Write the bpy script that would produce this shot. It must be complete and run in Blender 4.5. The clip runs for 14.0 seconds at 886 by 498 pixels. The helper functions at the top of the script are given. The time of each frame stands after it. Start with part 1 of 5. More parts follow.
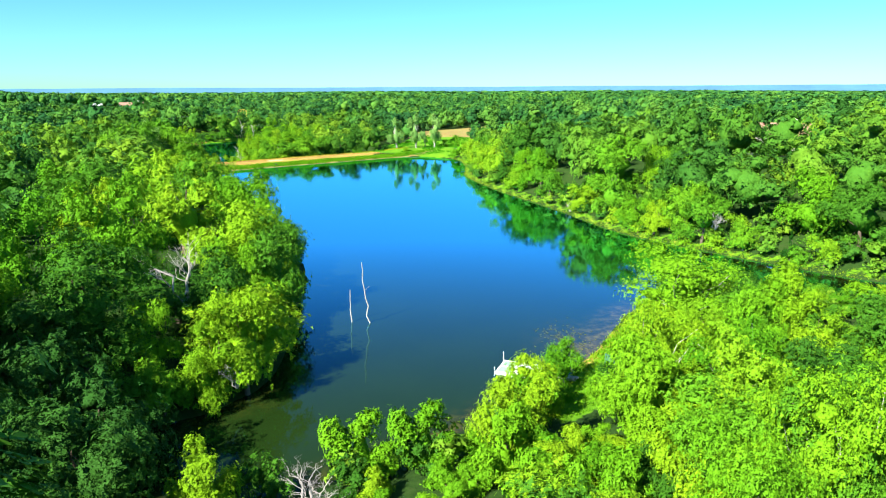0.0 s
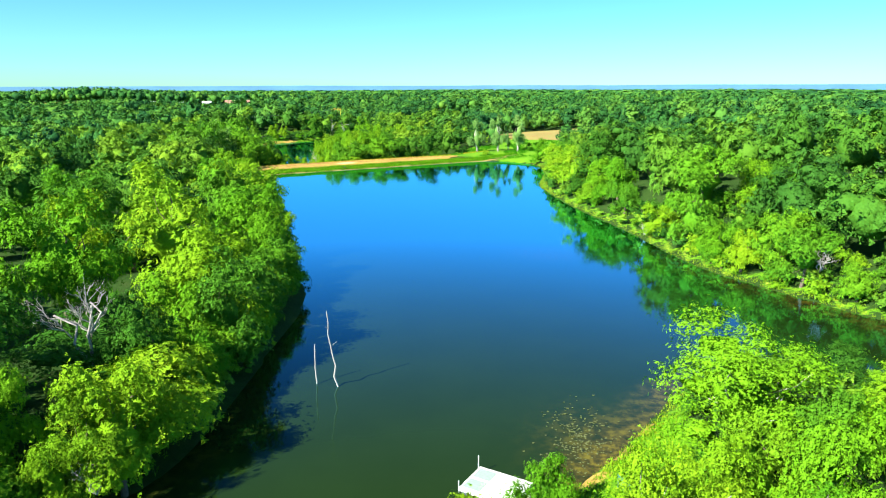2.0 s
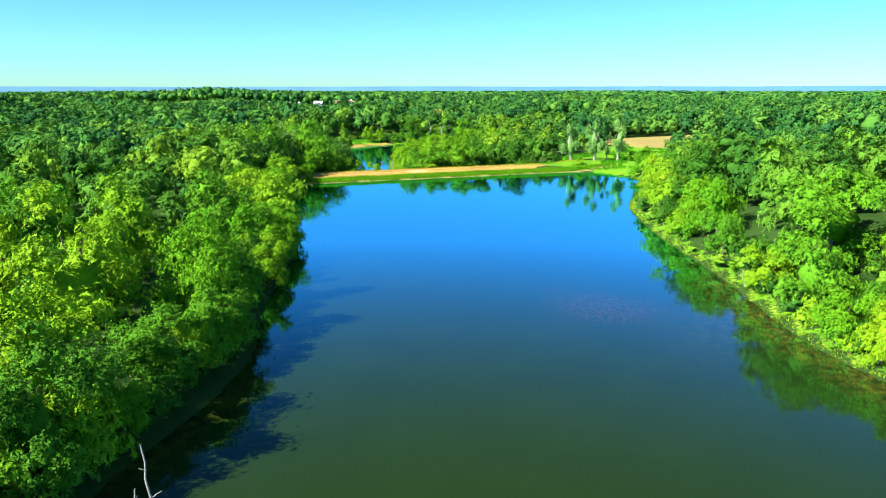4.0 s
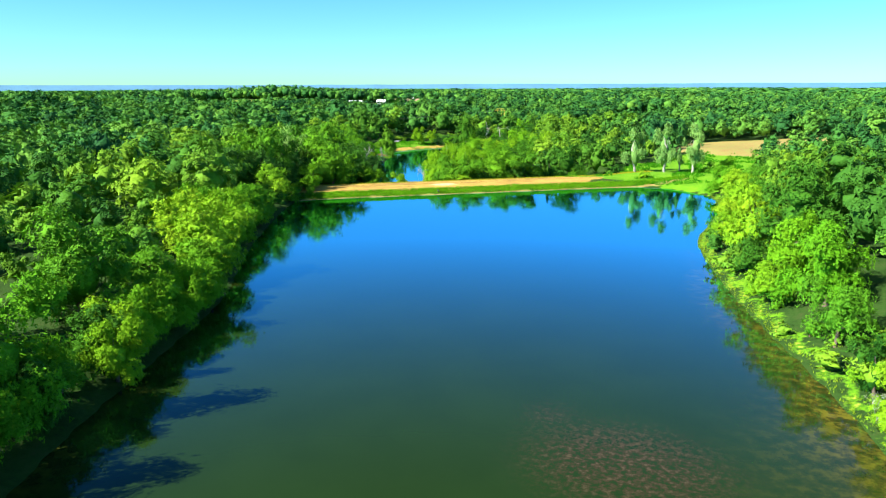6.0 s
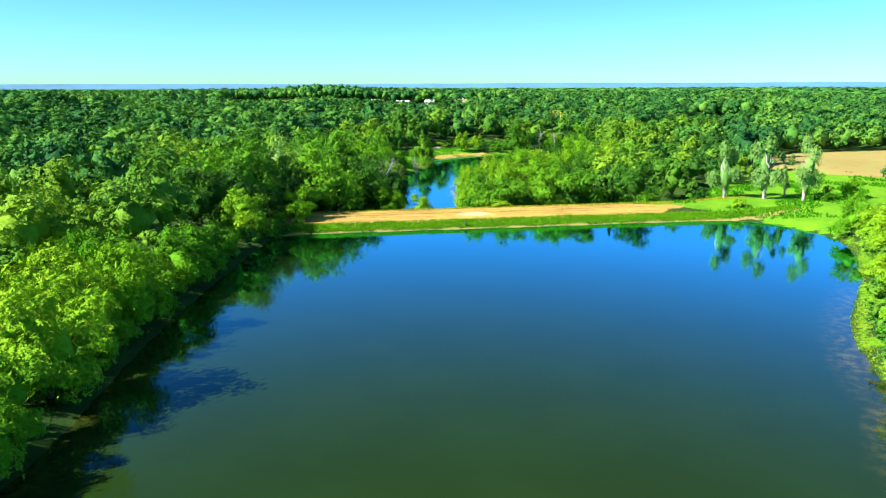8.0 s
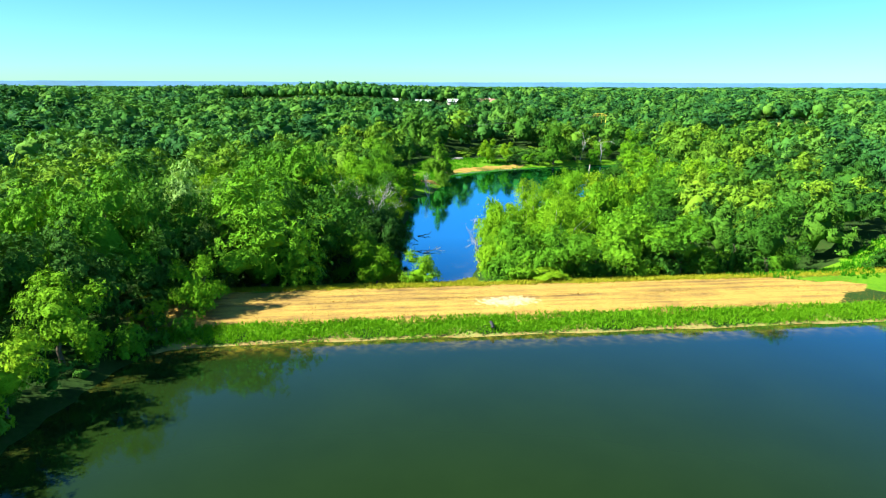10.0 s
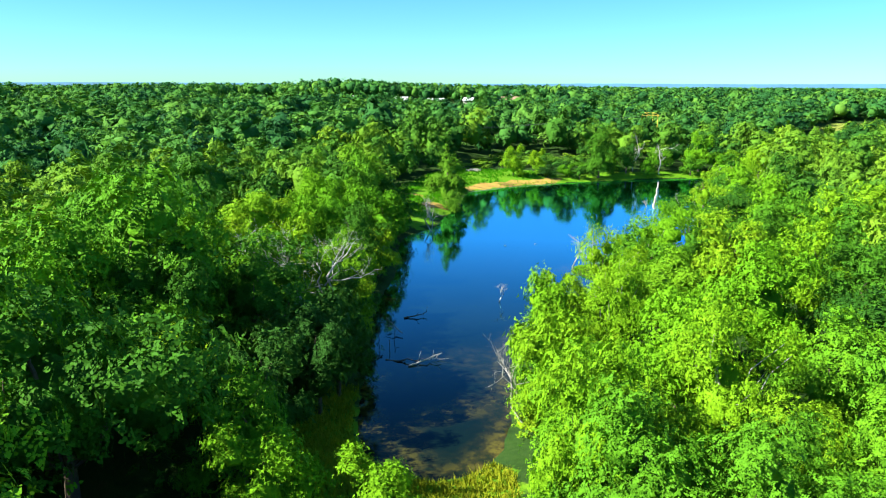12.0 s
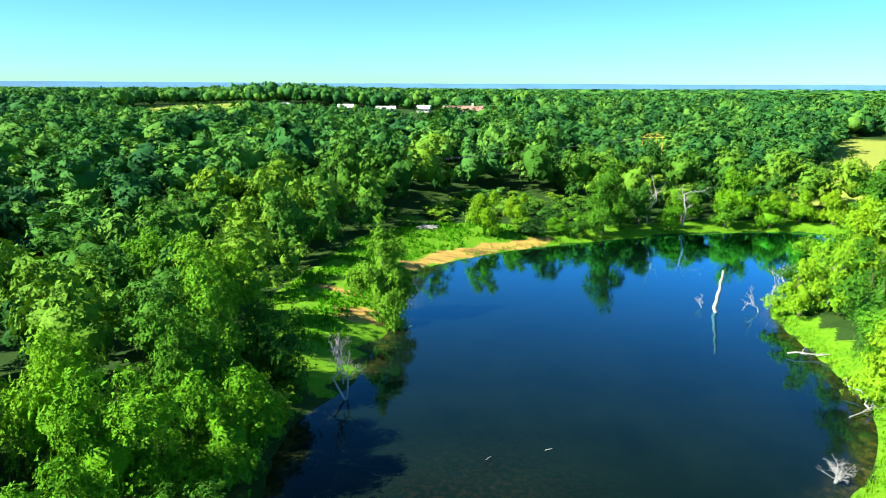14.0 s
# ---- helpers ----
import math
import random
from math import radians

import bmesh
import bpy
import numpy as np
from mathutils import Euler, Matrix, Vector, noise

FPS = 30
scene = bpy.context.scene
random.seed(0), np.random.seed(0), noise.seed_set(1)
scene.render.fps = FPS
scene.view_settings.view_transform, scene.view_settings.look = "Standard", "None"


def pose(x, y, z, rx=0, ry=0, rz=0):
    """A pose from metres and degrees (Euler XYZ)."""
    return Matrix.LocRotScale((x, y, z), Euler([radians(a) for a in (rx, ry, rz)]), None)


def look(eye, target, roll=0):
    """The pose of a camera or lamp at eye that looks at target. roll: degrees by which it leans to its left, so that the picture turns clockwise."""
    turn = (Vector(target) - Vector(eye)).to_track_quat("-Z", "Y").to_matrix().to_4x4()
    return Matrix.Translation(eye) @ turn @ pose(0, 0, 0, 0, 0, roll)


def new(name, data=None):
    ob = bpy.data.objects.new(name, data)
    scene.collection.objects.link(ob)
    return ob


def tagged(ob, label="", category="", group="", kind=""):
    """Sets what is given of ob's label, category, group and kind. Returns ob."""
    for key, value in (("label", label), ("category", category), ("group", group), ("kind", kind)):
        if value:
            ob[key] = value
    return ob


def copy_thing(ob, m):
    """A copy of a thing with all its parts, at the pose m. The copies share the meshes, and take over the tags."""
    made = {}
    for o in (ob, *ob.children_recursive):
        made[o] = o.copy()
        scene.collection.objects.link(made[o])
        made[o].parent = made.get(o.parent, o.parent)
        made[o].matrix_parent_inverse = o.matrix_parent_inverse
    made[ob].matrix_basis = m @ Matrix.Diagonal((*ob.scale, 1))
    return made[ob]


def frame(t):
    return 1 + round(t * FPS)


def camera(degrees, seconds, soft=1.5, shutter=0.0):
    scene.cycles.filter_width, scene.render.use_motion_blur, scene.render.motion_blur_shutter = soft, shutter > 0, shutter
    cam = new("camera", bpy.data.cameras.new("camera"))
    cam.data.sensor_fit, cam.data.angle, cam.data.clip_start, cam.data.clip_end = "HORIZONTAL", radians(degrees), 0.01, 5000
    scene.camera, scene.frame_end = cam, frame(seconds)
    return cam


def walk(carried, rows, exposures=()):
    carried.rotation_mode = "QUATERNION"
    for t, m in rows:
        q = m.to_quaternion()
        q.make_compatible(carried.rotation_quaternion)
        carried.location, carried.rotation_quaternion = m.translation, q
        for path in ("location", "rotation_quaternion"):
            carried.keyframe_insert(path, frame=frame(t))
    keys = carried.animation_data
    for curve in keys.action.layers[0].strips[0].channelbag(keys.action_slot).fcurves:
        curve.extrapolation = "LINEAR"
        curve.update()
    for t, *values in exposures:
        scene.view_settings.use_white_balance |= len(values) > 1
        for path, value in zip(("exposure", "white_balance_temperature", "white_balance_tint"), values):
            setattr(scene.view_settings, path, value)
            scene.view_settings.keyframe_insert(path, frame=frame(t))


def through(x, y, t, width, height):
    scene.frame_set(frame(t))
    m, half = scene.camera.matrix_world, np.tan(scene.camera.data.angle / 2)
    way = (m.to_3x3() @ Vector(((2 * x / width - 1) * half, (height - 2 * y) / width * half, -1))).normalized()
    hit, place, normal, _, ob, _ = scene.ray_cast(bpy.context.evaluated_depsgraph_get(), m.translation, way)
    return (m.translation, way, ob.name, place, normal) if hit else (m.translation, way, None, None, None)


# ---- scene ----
import functools

cam = camera(65.2, 14.0, soft=1.15)
PATH = [
    (0, 0.00, 0.00, 24.99, -0.00, -13.05, -0.30),
    (0.5, 2.48, 3.88, 25.03, 2.35, -13.05, -0.23),
    (1, 4.89, 8.19, 25.11, 4.43, -13.07, -0.20),
    (1.5, 7.44, 12.86, 25.30, 6.29, -13.12, -0.20),
    (2, 9.80, 18.10, 25.42, 8.98, -13.16, -0.17),
    (2.5, 11.92, 23.80, 25.52, 11.63, -13.19, -0.12),
    (3, 13.98, 30.05, 25.59, 14.20, -13.23, -0.01),
    (3.2, 14.78, 32.63, 25.58, 15.27, -13.17, 0.02),
    (5.3, 18.86, 70.29, 24.77, 23.57, -13.21, -0.21),
    (5.5, 18.43, 73.80, 24.88, 24.10, -13.22, -0.18),
    (6, 17.29, 82.39, 25.15, 25.78, -13.25, -0.22),
    (6.5, 15.81, 90.73, 25.29, 27.40, -13.26, -0.19),
    (7, 13.36, 99.39, 25.35, 28.58, -13.29, -0.14),
    (7.5, 9.68, 109.18, 25.37, 29.69, -13.32, -0.12),
    (8, 4.49, 120.55, 25.40, 30.50, -13.31, -0.18),
    (8.2, 2.42, 125.26, 25.41, 30.81, -13.30, -0.23),
    (10.3, -28.01, 178.58, 24.02, 32.97, -13.35, 0.13),
    (10.5, -30.94, 183.58, 23.55, 33.28, -13.30, 0.06),
    (11, -38.34, 195.86, 22.33, 33.88, -13.24, 0.04),
    (11.5, -46.00, 208.19, 21.53, 33.97, -13.24, 0.05),
    (12, -53.90, 220.96, 21.15, 33.97, -13.25, 0.12),
    (12.5, -62.01, 234.05, 20.94, 33.90, -13.23, 0.13),
    (13, -70.25, 247.54, 20.93, 33.04, -13.24, 0.12),
    (13.5, -78.15, 260.87, 22.16, 31.83, -13.25, -0.09),
    (14, -85.47, 273.89, 25.07, 30.42, -13.30, 0.25),
]
walk(cam, [(t, pose(x, y, z, 90 + pitch, 0, yaw) @ pose(0, 0, 0, 0, 0, roll)) for t, x, y, z, yaw, pitch, roll in PATH])

# ---- light ----
SUN_FROM = radians(227.5)      # where the sun stands, round from +x
SUN_UP = radians(39.0)
world = bpy.data.worlds.new("world")
scene.world = world
world.use_nodes = True
wn, wl = world.node_tree.nodes, world.node_tree.links
sky = wn.new("ShaderNodeTexSky")
sky.sky_type, sky.sun_disc = "NISHITA", False
sky.sun_elevation, sky.sun_rotation = SUN_UP, math.pi / 2 - SUN_FROM
sky.air_density, sky.dust_density, sky.ozone_density, sky.altitude = 1.0, 0.1, 3.0, 300
grade = wn.new("ShaderNodeHueSaturation")
grade.inputs["Saturation"].default_value = 1.3
wl.new(sky.outputs[0], grade.inputs["Color"])
clear = wn.new("ShaderNodeMix")
clear.data_type, clear.blend_type = "RGBA", "MULTIPLY"
clear.inputs[0].default_value = 1.0
clear.inputs[7].default_value = (0.48, 1.01, 1.18, 1)
wl.new(grade.outputs[0], clear.inputs[6])
haze = wn.new("ShaderNodeMix")
haze.data_type = "RGBA"
haze.inputs[0].default_value = 0.12
haze.inputs[7].default_value = (3.2, 5.8, 6.4, 1)
wl.new(clear.outputs[2], haze.inputs[6])
wl.new(haze.outputs[2], wn["Background"].inputs["Color"])
wn["Background"].inputs["Strength"].default_value = 0.050
sun_data = bpy.data.lights.new("sun", "SUN")
sun_data.energy, sun_data.angle, sun_data.color = 5.0, radians(0.6), (1.0, 0.95, 0.84)
sun = new("sun", sun_data)
sun.matrix_world = look((0, 0, 300), (-300 * math.cos(SUN_FROM) * math.cos(SUN_UP), -300 * math.sin(SUN_FROM) * math.cos(SUN_UP), 300 - 300 * math.sin(SUN_UP)))
scene.view_settings.exposure = 1.75


# ---- materials ----
def material(name):
    m = bpy.data.materials.new(name)
    m.use_nodes = True
    n, l = m.node_tree.nodes, m.node_tree.links
    return m, n, l, n["Principled BSDF"]


def ramp(n, stops):
    r = n.new("ShaderNodeValToRGB")
    e = r.color_ramp.elements
    while len(e) < len(stops):
        e.new(0.5)
    for el, (p, c) in zip(e, stops):
        el.position, el.color = p, (*c, 1)
    return r


def noise_node(n, l, scale, detail=4, rough=0.55, coords="Object"):
    tc = n.new("ShaderNodeTexCoord")
    t = n.new("ShaderNodeTexNoise")
    t.inputs["Scale"].default_value, t.inputs["Detail"].default_value, t.inputs["Roughness"].default_value = scale, detail, rough
    l.new(tc.outputs[coords], t.inputs["Vector"])
    return t


def mixed(n, l, kind, fac, a, b):
    m = n.new("ShaderNodeMix")
    m.data_type, m.blend_type = "RGBA", kind
    for s, v in ((m.inputs[0], fac), (m.inputs[6], a), (m.inputs[7], b)):
        if isinstance(v, (int, float)):
            s.default_value = v
        elif isinstance(v, tuple):
            s.default_value = (*v, 1)
        else:
            l.new(v, s)
    return m.outputs[2]


def summed(n, l, pairs):
    """The weighted sum of sockets."""
    out = None
    for s, w in pairs:
        m = n.new("ShaderNodeMath")
        m.operation = "MULTIPLY_ADD"
        l.new(s, m.inputs[0])
        m.inputs[1].default_value = w
        if out is None:
            m.inputs[2].default_value = 0
        else:
            l.new(out, m.inputs[2])
        out = m.outputs[0]
    return out


def plain(name, color, rough=0.6, metal=0.0, scale=3.0, spread=0.35, bump=0.0):
    """A surface of one base colour with stains and grain."""
    m, n, l, b = material(name)
    t1, t2 = noise_node(n, l, scale, 5), noise_node(n, l, scale * 9, 3)
    f = summed(n, l, ((t1.outputs[0], 0.65), (t2.outputs[0], 0.35)))
    lo = tuple(c * (1 - spread) for c in color)
    hi = tuple(min(1, c * (1 + spread)) for c in color)
    r = ramp(n, ((0.3, lo), (0.7, hi)))
    l.new(f, r.inputs[0])
    l.new(r.outputs[0], b.inputs["Base Color"])
    b.inputs["Roughness"].default_value, b.inputs["Metallic"].default_value = rough, metal
    if bump:
        bp = n.new("ShaderNodeBump")
        bp.inputs["Strength"].default_value, bp.inputs["Distance"].default_value = 0.6, bump
        l.new(f, bp.inputs["Height"])
        l.new(bp.outputs[0], b.inputs["Normal"])
    return m


def foliage(name, stops, shine=0.03, through=0.08, tone="", leaf=0.11, ragged=0.55, stir=0.8):
    """Leaves: a hue for each tree, a lesser one for each spray, and light that passes through."""
    m, n, l, b = material(name)
    geo = n.new("ShaderNodeNewGeometry")
    if tone:
        a = n.new("ShaderNodeAttribute")
        a.attribute_name = tone
        own = a.outputs["Fac"]
    else:
        own = n.new("ShaderNodeObjectInfo").outputs["Random"]
    patch = noise_node(n, l, 0.9, 2)
    tc = n.new("ShaderNodeTexCoord")
    vo = n.new("ShaderNodeTexVoronoi")
    vo.inputs["Scale"].default_value = 1 / leaf
    l.new(tc.outputs["Object"], vo.inputs["Vector"])
    f = summed(n, l, ((own, 0.72), (geo.outputs["Random Per Island"], 0.06), (patch.outputs[0], 0.14), (vo.outputs["Color"], 0.09)))
    r = ramp(n, stops)
    l.new(f, r.inputs[0])
    l.new(r.outputs[0], b.inputs["Base Color"])
    b.inputs["Roughness"].default_value = 0.6
    b.inputs["Specular IOR Level"].default_value = shine
    # single leaves within a spray: each turned its own way, with gaps between
    off = n.new("ShaderNodeVectorMath")
    off.operation = "MULTIPLY_ADD"
    l.new(vo.outputs["Color"], off.inputs[0])
    off.inputs[1].default_value, off.inputs[2].default_value = (stir, stir, stir * 0.85), (-stir / 2, -stir / 2, -stir * 0.4)
    add = n.new("ShaderNodeVectorMath")
    add.operation = "ADD"
    l.new(off.outputs[0], add.inputs[0])
    l.new(geo.outputs["Normal"], add.inputs[1])
    unit = n.new("ShaderNodeVectorMath")
    unit.operation = "NORMALIZE"
    l.new(add.outputs[0], unit.inputs[0])
    l.new(unit.outputs[0], b.inputs["Normal"])
    tr = n.new("ShaderNodeBsdfTranslucent")
    l.new(unit.outputs[0], tr.inputs["Normal"])
    lit = mixed(n, l, "MULTIPLY", 1.0, r.outputs[0], (1.3, 1.3, 0.5))
    l.new(lit, tr.inputs["Color"])
    mx = n.new("ShaderNodeMixShader")
    mx.inputs[0].default_value = through
    l.new(b.outputs[0], mx.inputs[1])
    l.new(tr.outputs[0], mx.inputs[2])
    if ragged:
        hole = n.new("ShaderNodeMath")
        hole.operation = "GREATER_THAN"
        l.new(vo.outputs["Distance"], hole.inputs[0])
        hole.inputs[1].default_value = ragged
        inner = n.new("ShaderNodeAttribute")
        inner.attribute_name = "inner"
        open_leaf = n.new("ShaderNodeMath")
        open_leaf.operation = "SUBTRACT"
        l.new(hole.outputs[0], open_leaf.inputs[0])
        l.new(inner.outputs["Fac"], open_leaf.inputs[1])
        open_leaf.use_clamp = True
        gap = n.new("ShaderNodeBsdfTransparent")
        m2 = n.new("ShaderNodeMixShader")
        l.new(open_leaf.outputs[0], m2.inputs[0])
        l.new(mx.outputs[0], m2.inputs[1])
        l.new(gap.outputs[0], m2.inputs[2])
        mx = m2
    l.new(mx.outputs[0], n["Material Output"].inputs["Surface"])
    return m


GREENS = ((0.12, (0.022, 0.085, 0.009)), (0.35, (0.046, 0.152, 0.010)), (0.6, (0.083, 0.240, 0.010)), (0.8, (0.150, 0.315, 0.010)), (0.95, (0.251, 0.36, 0.012)))
leaf_mat = foliage("leaves", GREENS)
# mid and far greens duller and bluer: haze of distance put into leaf colour
MID_GREENS = ((0.12, (0.018, 0.075, 0.012)), (0.4, (0.048, 0.150, 0.014)), (0.65, (0.097, 0.220, 0.016)), (0.9, (0.148, 0.275, 0.016)))
HAZY_GREENS = ((0.12, (0.014, 0.068, 0.020)), (0.4, (0.031, 0.125, 0.024)), (0.65, (0.056, 0.175, 0.025)), (0.9, (0.101, 0.235, 0.028)))
leaf_mid_mat = foliage("mid_leaves", MID_GREENS, tone="tone", leaf=0.22, ragged=0.6, stir=0.7)
leaf_far_mat = foliage("hazy_far_leaves", HAZY_GREENS, tone="tone", leaf=0.42, ragged=0.66, stir=0.55)
leaf_horizon_mat = foliage("hazy_horizon_leaves", HAZY_GREENS, tone="tone", leaf=1.6, ragged=0, stir=0.4)
# yellow-green leaves; on the west bank their brightness also stands for sun
leaf_bright_mat = foliage("bright_leaves", ((0.1, (0.058, 0.205, 0.007)), (0.5, (0.110, 0.280, 0.008)), (0.9, (0.188, 0.330, 0.009))))
leaf_lone_mat = foliage("point_tree_leaves", ((0.1, (0.070, 0.195, 0.012)), (0.9, (0.110, 0.265, 0.014))))
leaf_silver_mat = foliage("pale_leaves", ((0.1, (0.10, 0.23, 0.05)), (0.5, (0.15, 0.30, 0.07)), (0.9, (0.21, 0.37, 0.09))), through=0.25)
# dark leaf colour: some trees truly deep green, some painted for the wood's shade
leaf_deep_shade_mat = foliage("deep_shade_leaves", ((0.1, (0.013, 0.055, 0.009)), (0.5, (0.024, 0.085, 0.012)), (0.9, (0.040, 0.120, 0.014))))
leaf_dark_mat = foliage("dark_leaves", ((0.1, (0.010, 0.050, 0.006)), (0.5, (0.018, 0.085, 0.007)), (0.9, (0.035, 0.13, 0.008))), through=0.2)
grass_mat = foliage("grass_blades", ((0.15, (0.03, 0.17, 0.005)), (0.5, (0.07, 0.27, 0.006)), (0.85, (0.17, 0.34, 0.01))), through=0.3, ragged=0)
straw_mat = foliage("dry_grass", ((0.15, (0.20, 0.125, 0.025)), (0.5, (0.34, 0.235, 0.042)), (0.85, (0.46, 0.345, 0.065))), through=0.2, ragged=0)
bark_mat = plain("bark", (0.10, 0.075, 0.05), 0.9, 0, 4, 0.5, 0.03)
pale_bark_mat = plain("pale_bark", (0.33, 0.31, 0.27), 0.85, 0, 4, 0.35, 0.02)
dead_mat = plain("dead_wood", (0.35, 0.33, 0.305), 0.9, 0, 5, 0.35, 0.02)

# ---- the lie of the land ----
LAKE = [(-37, 40), (-26, 46), (-18, 51), (-15, 57), (-15.5, 64), (-17, 76), (-19.4, 97), (-27, 109), (-33.4, 124), (-39, 137), (-43, 145), (-51, 156), (-59, 168), (-67, 182), (-76, 198), (-80, 208),
        (-73, 214.4), (-58.5, 226), (-42, 239.3), (-18.5, 258.5), (-9, 263), (-1, 258), (5.5, 250), (8, 232), (7.2, 214), (6.5, 205), (7.5, 196), (10.5, 184), (15.5, 166), (24.5, 142),
        (30.5, 120), (37, 110.5), (45, 100), (57, 86.5), (80, 72), (80, 60), (57, 68), (42, 76), (31, 80), (22, 77), (17.5, 68), (13.5, 60.8), (9.3, 54.5), (5.5, 50), (2, 46.5), (-3, 43), (-10, 38.5), (-20, 36), (-34, 35)]
POND_LEVEL = -4.8
POND = [(-79, 254), (-75.5, 257), (-76, 264), (-82.5, 275), (-86.5, 284), (-83.2, 293), (-82.2, 303), (-87, 308.4), (-94, 311.8), (-90.5, 316.5), (-84, 324), (-80.5, 334), (-80, 345), (-84, 355.5), (-89, 365.5), (-93.5, 375), (-90, 386), (-86, 405), (-80, 425), (-84, 436),
        (-96, 435), (-115, 420), (-137, 391.5), (-143, 378), (-146, 367), (-138, 353), (-133.5, 343), (-131.5, 336), (-126.5, 326), (-127, 315), (-113, 297), (-106.5, 284), (-97, 271), (-91, 263), (-85, 255)]
DAM_A = radians(39.04)
DAM_U, DAM_N, DAM_S = (math.cos(DAM_A), math.sin(DAM_A)), (-math.sin(DAM_A), math.cos(DAM_A)), 212.0


def rounded(poly, times=2):
    p = np.array(poly, float)
    for _ in range(times):
        q = np.roll(p, -1, 0)
        p = np.stack([0.75 * p + 0.25 * q, 0.25 * p + 0.75 * q], 1).reshape(-1, 2)
    return p


def shore_gap(poly, x, y):
    """Metres from the shoreline poly to the places x, y: below zero over the water."""
    best, inside = np.full(x.shape, 1e9), np.zeros(x.shape, bool)
    for (ax, ay), (bx, by) in zip(poly, np.roll(poly, -1, 0)):
        dx, dy = bx - ax, by - ay
        k = np.clip(((x - ax) * dx + (y - ay) * dy) / (dx * dx + dy * dy), 0, 1)
        best = np.minimum(best, (x - ax - k * dx) ** 2 + (y - ay - k * dy) ** 2)
        inside ^= ((ay > y) != (by > y)) & (x < dx * (y - ay) / (dy if dy else 1e-9) + ax)
    return np.sqrt(best) * np.where(inside, -1, 1)


LAKE_LINE, POND_LINE = rounded(LAKE, 2), rounded(POND, 2)
# spot heights of the dry land: x, y, z
SPOTS_NEAR = [(0, 10, 3), (35, 45, 2.2), (60, 55, 4), (45, 125, 4), (62, 145, 9.5), (110, 130, 9.5), (110, 50, 7), (25, 215, 5), (65, 225, 5.2), (130, 240, 9), (-35, 45, 2.5), (-60, 85, 3),
              (-60, 125, 2), (-95, 165, 2.5), (-110, 205, 1), (-170, 150, 6), (-110, 240, -2), (-150, 270, -1), (-60, 280, -2), (-55, 345, -3)]
SPOTS_FAR = [(-165, 340, -3.5), (-150, 410, -3), (-110, 450, -3), (-50, 400, 0), (-15, 290, 2), (5, 340, 4), (60, 340, 7), (-85, 500, 1), (-140, 490, 0), (-238, 402, 6), (-205, 376, 3), (-265, 440, 6.5), (-253, 578, 10.5), (-302, 621, 10), (-399, 601, 9.5), (-360, 510, 11), (-430, 570, 11), (-250, 520, 7), (-350, 300, 12),
             (-250, 200, 8), (-300, 50, 10), (220, 300, 9), (220, 80, 9), (-150, 720, 8), (120, 620, 8), (-420, 620, 15), (0, -150, 8)]
SPOTS = np.array(SPOTS_NEAR + SPOTS_FAR, float)


def smooth(a, b, v):
    k = np.clip((v - a) / (b - a), 0, 1)
    return k * k * (3 - 2 * k)


def waves(x, y, step, seed):
    """Gentle rises and dips about as wide as step."""
    r = np.random.RandomState(seed)
    out = np.zeros(np.shape(x))
    for _ in range(7):
        a, k, p = r.uniform(0, 6.283), r.uniform(0.6, 1.7) * 6.283 / step, r.uniform(0, 6.283)
        out = out + np.sin((x * math.cos(a) + y * math.sin(a)) * k + p)
    return out / 7


def dam_along(x, y):
    return DAM_U[0] * x + DAM_U[1] * y


def dam_across(x, y):
    return DAM_N[0] * x + DAM_N[1] * y - DAM_S


def ground(x, y):
    """The height of the ground at x, y (arrays)."""
    x, y = np.asarray(x, float), np.asarray(y, float)
    top, low = np.zeros(x.shape), np.zeros(x.shape)
    for sx, sy, sz in SPOTS:
        w = 1 / ((x - sx) ** 2 + (y - sy) ** 2 + 60) ** 1.6
        top += w * sz
        low += w
    far = np.hypot(x + 60, y - 220)
    base = top / low + 0.6 * waves(x, y, 45, 3) + smooth(350, 1500, far) * (-1 + 7 * waves(x, y, 1500, 5))
    # the dam
    a, s = dam_along(x, y), dam_across(x, y)
    prof = np.interp(s, [-12, 0, 3, 8, 13, 17, 34, 40], [-2.4, 0, 1.25, 1.6, 1.45, 0.7, -4.6, -4.8])
    on = smooth(60, 74, a) * (1 - smooth(150, 172, a)) * (1 - smooth(30, 38, s)) * smooth(-14, -6, s)
    base = base * (1 - on) + prof * on
    d1, d2 = shore_gap(LAKE_LINE, x, y), shore_gap(POND_LINE, x, y)
    for d, level in ((d1, 0.0), (d2, POND_LEVEL)):
        bank = level + 0.12 + 0.16 * np.clip(d, 0, 40) + 0.25 * smooth(0, 2.5, d)
        k = smooth(1.0, 22, d)
        k = np.maximum(k, on) if level == 0 else k
        base = np.where(d > 0, base * k + np.minimum(np.maximum(bank, base * k), bank) * (1 - k), base)
        base = np.where(d <= 0, level + np.maximum(-3.0, 0.22 * d) + 0.0, base)
        base = np.where((d > 0) & (d < 6), np.maximum(base, level + 0.03 + 0.12 * d), base)
    return base


def gap1(x, y):
    return shore_gap(LAKE_LINE, np.asarray(x, float), np.asarray(y, float))


def gap2(x, y):
    return shore_gap(POND_LINE, np.asarray(x, float), np.asarray(y, float))


def in_poly(poly, x, y):
    return shore_gap(np.array(poly, float), np.asarray(x, float), np.asarray(y, float)) < 0


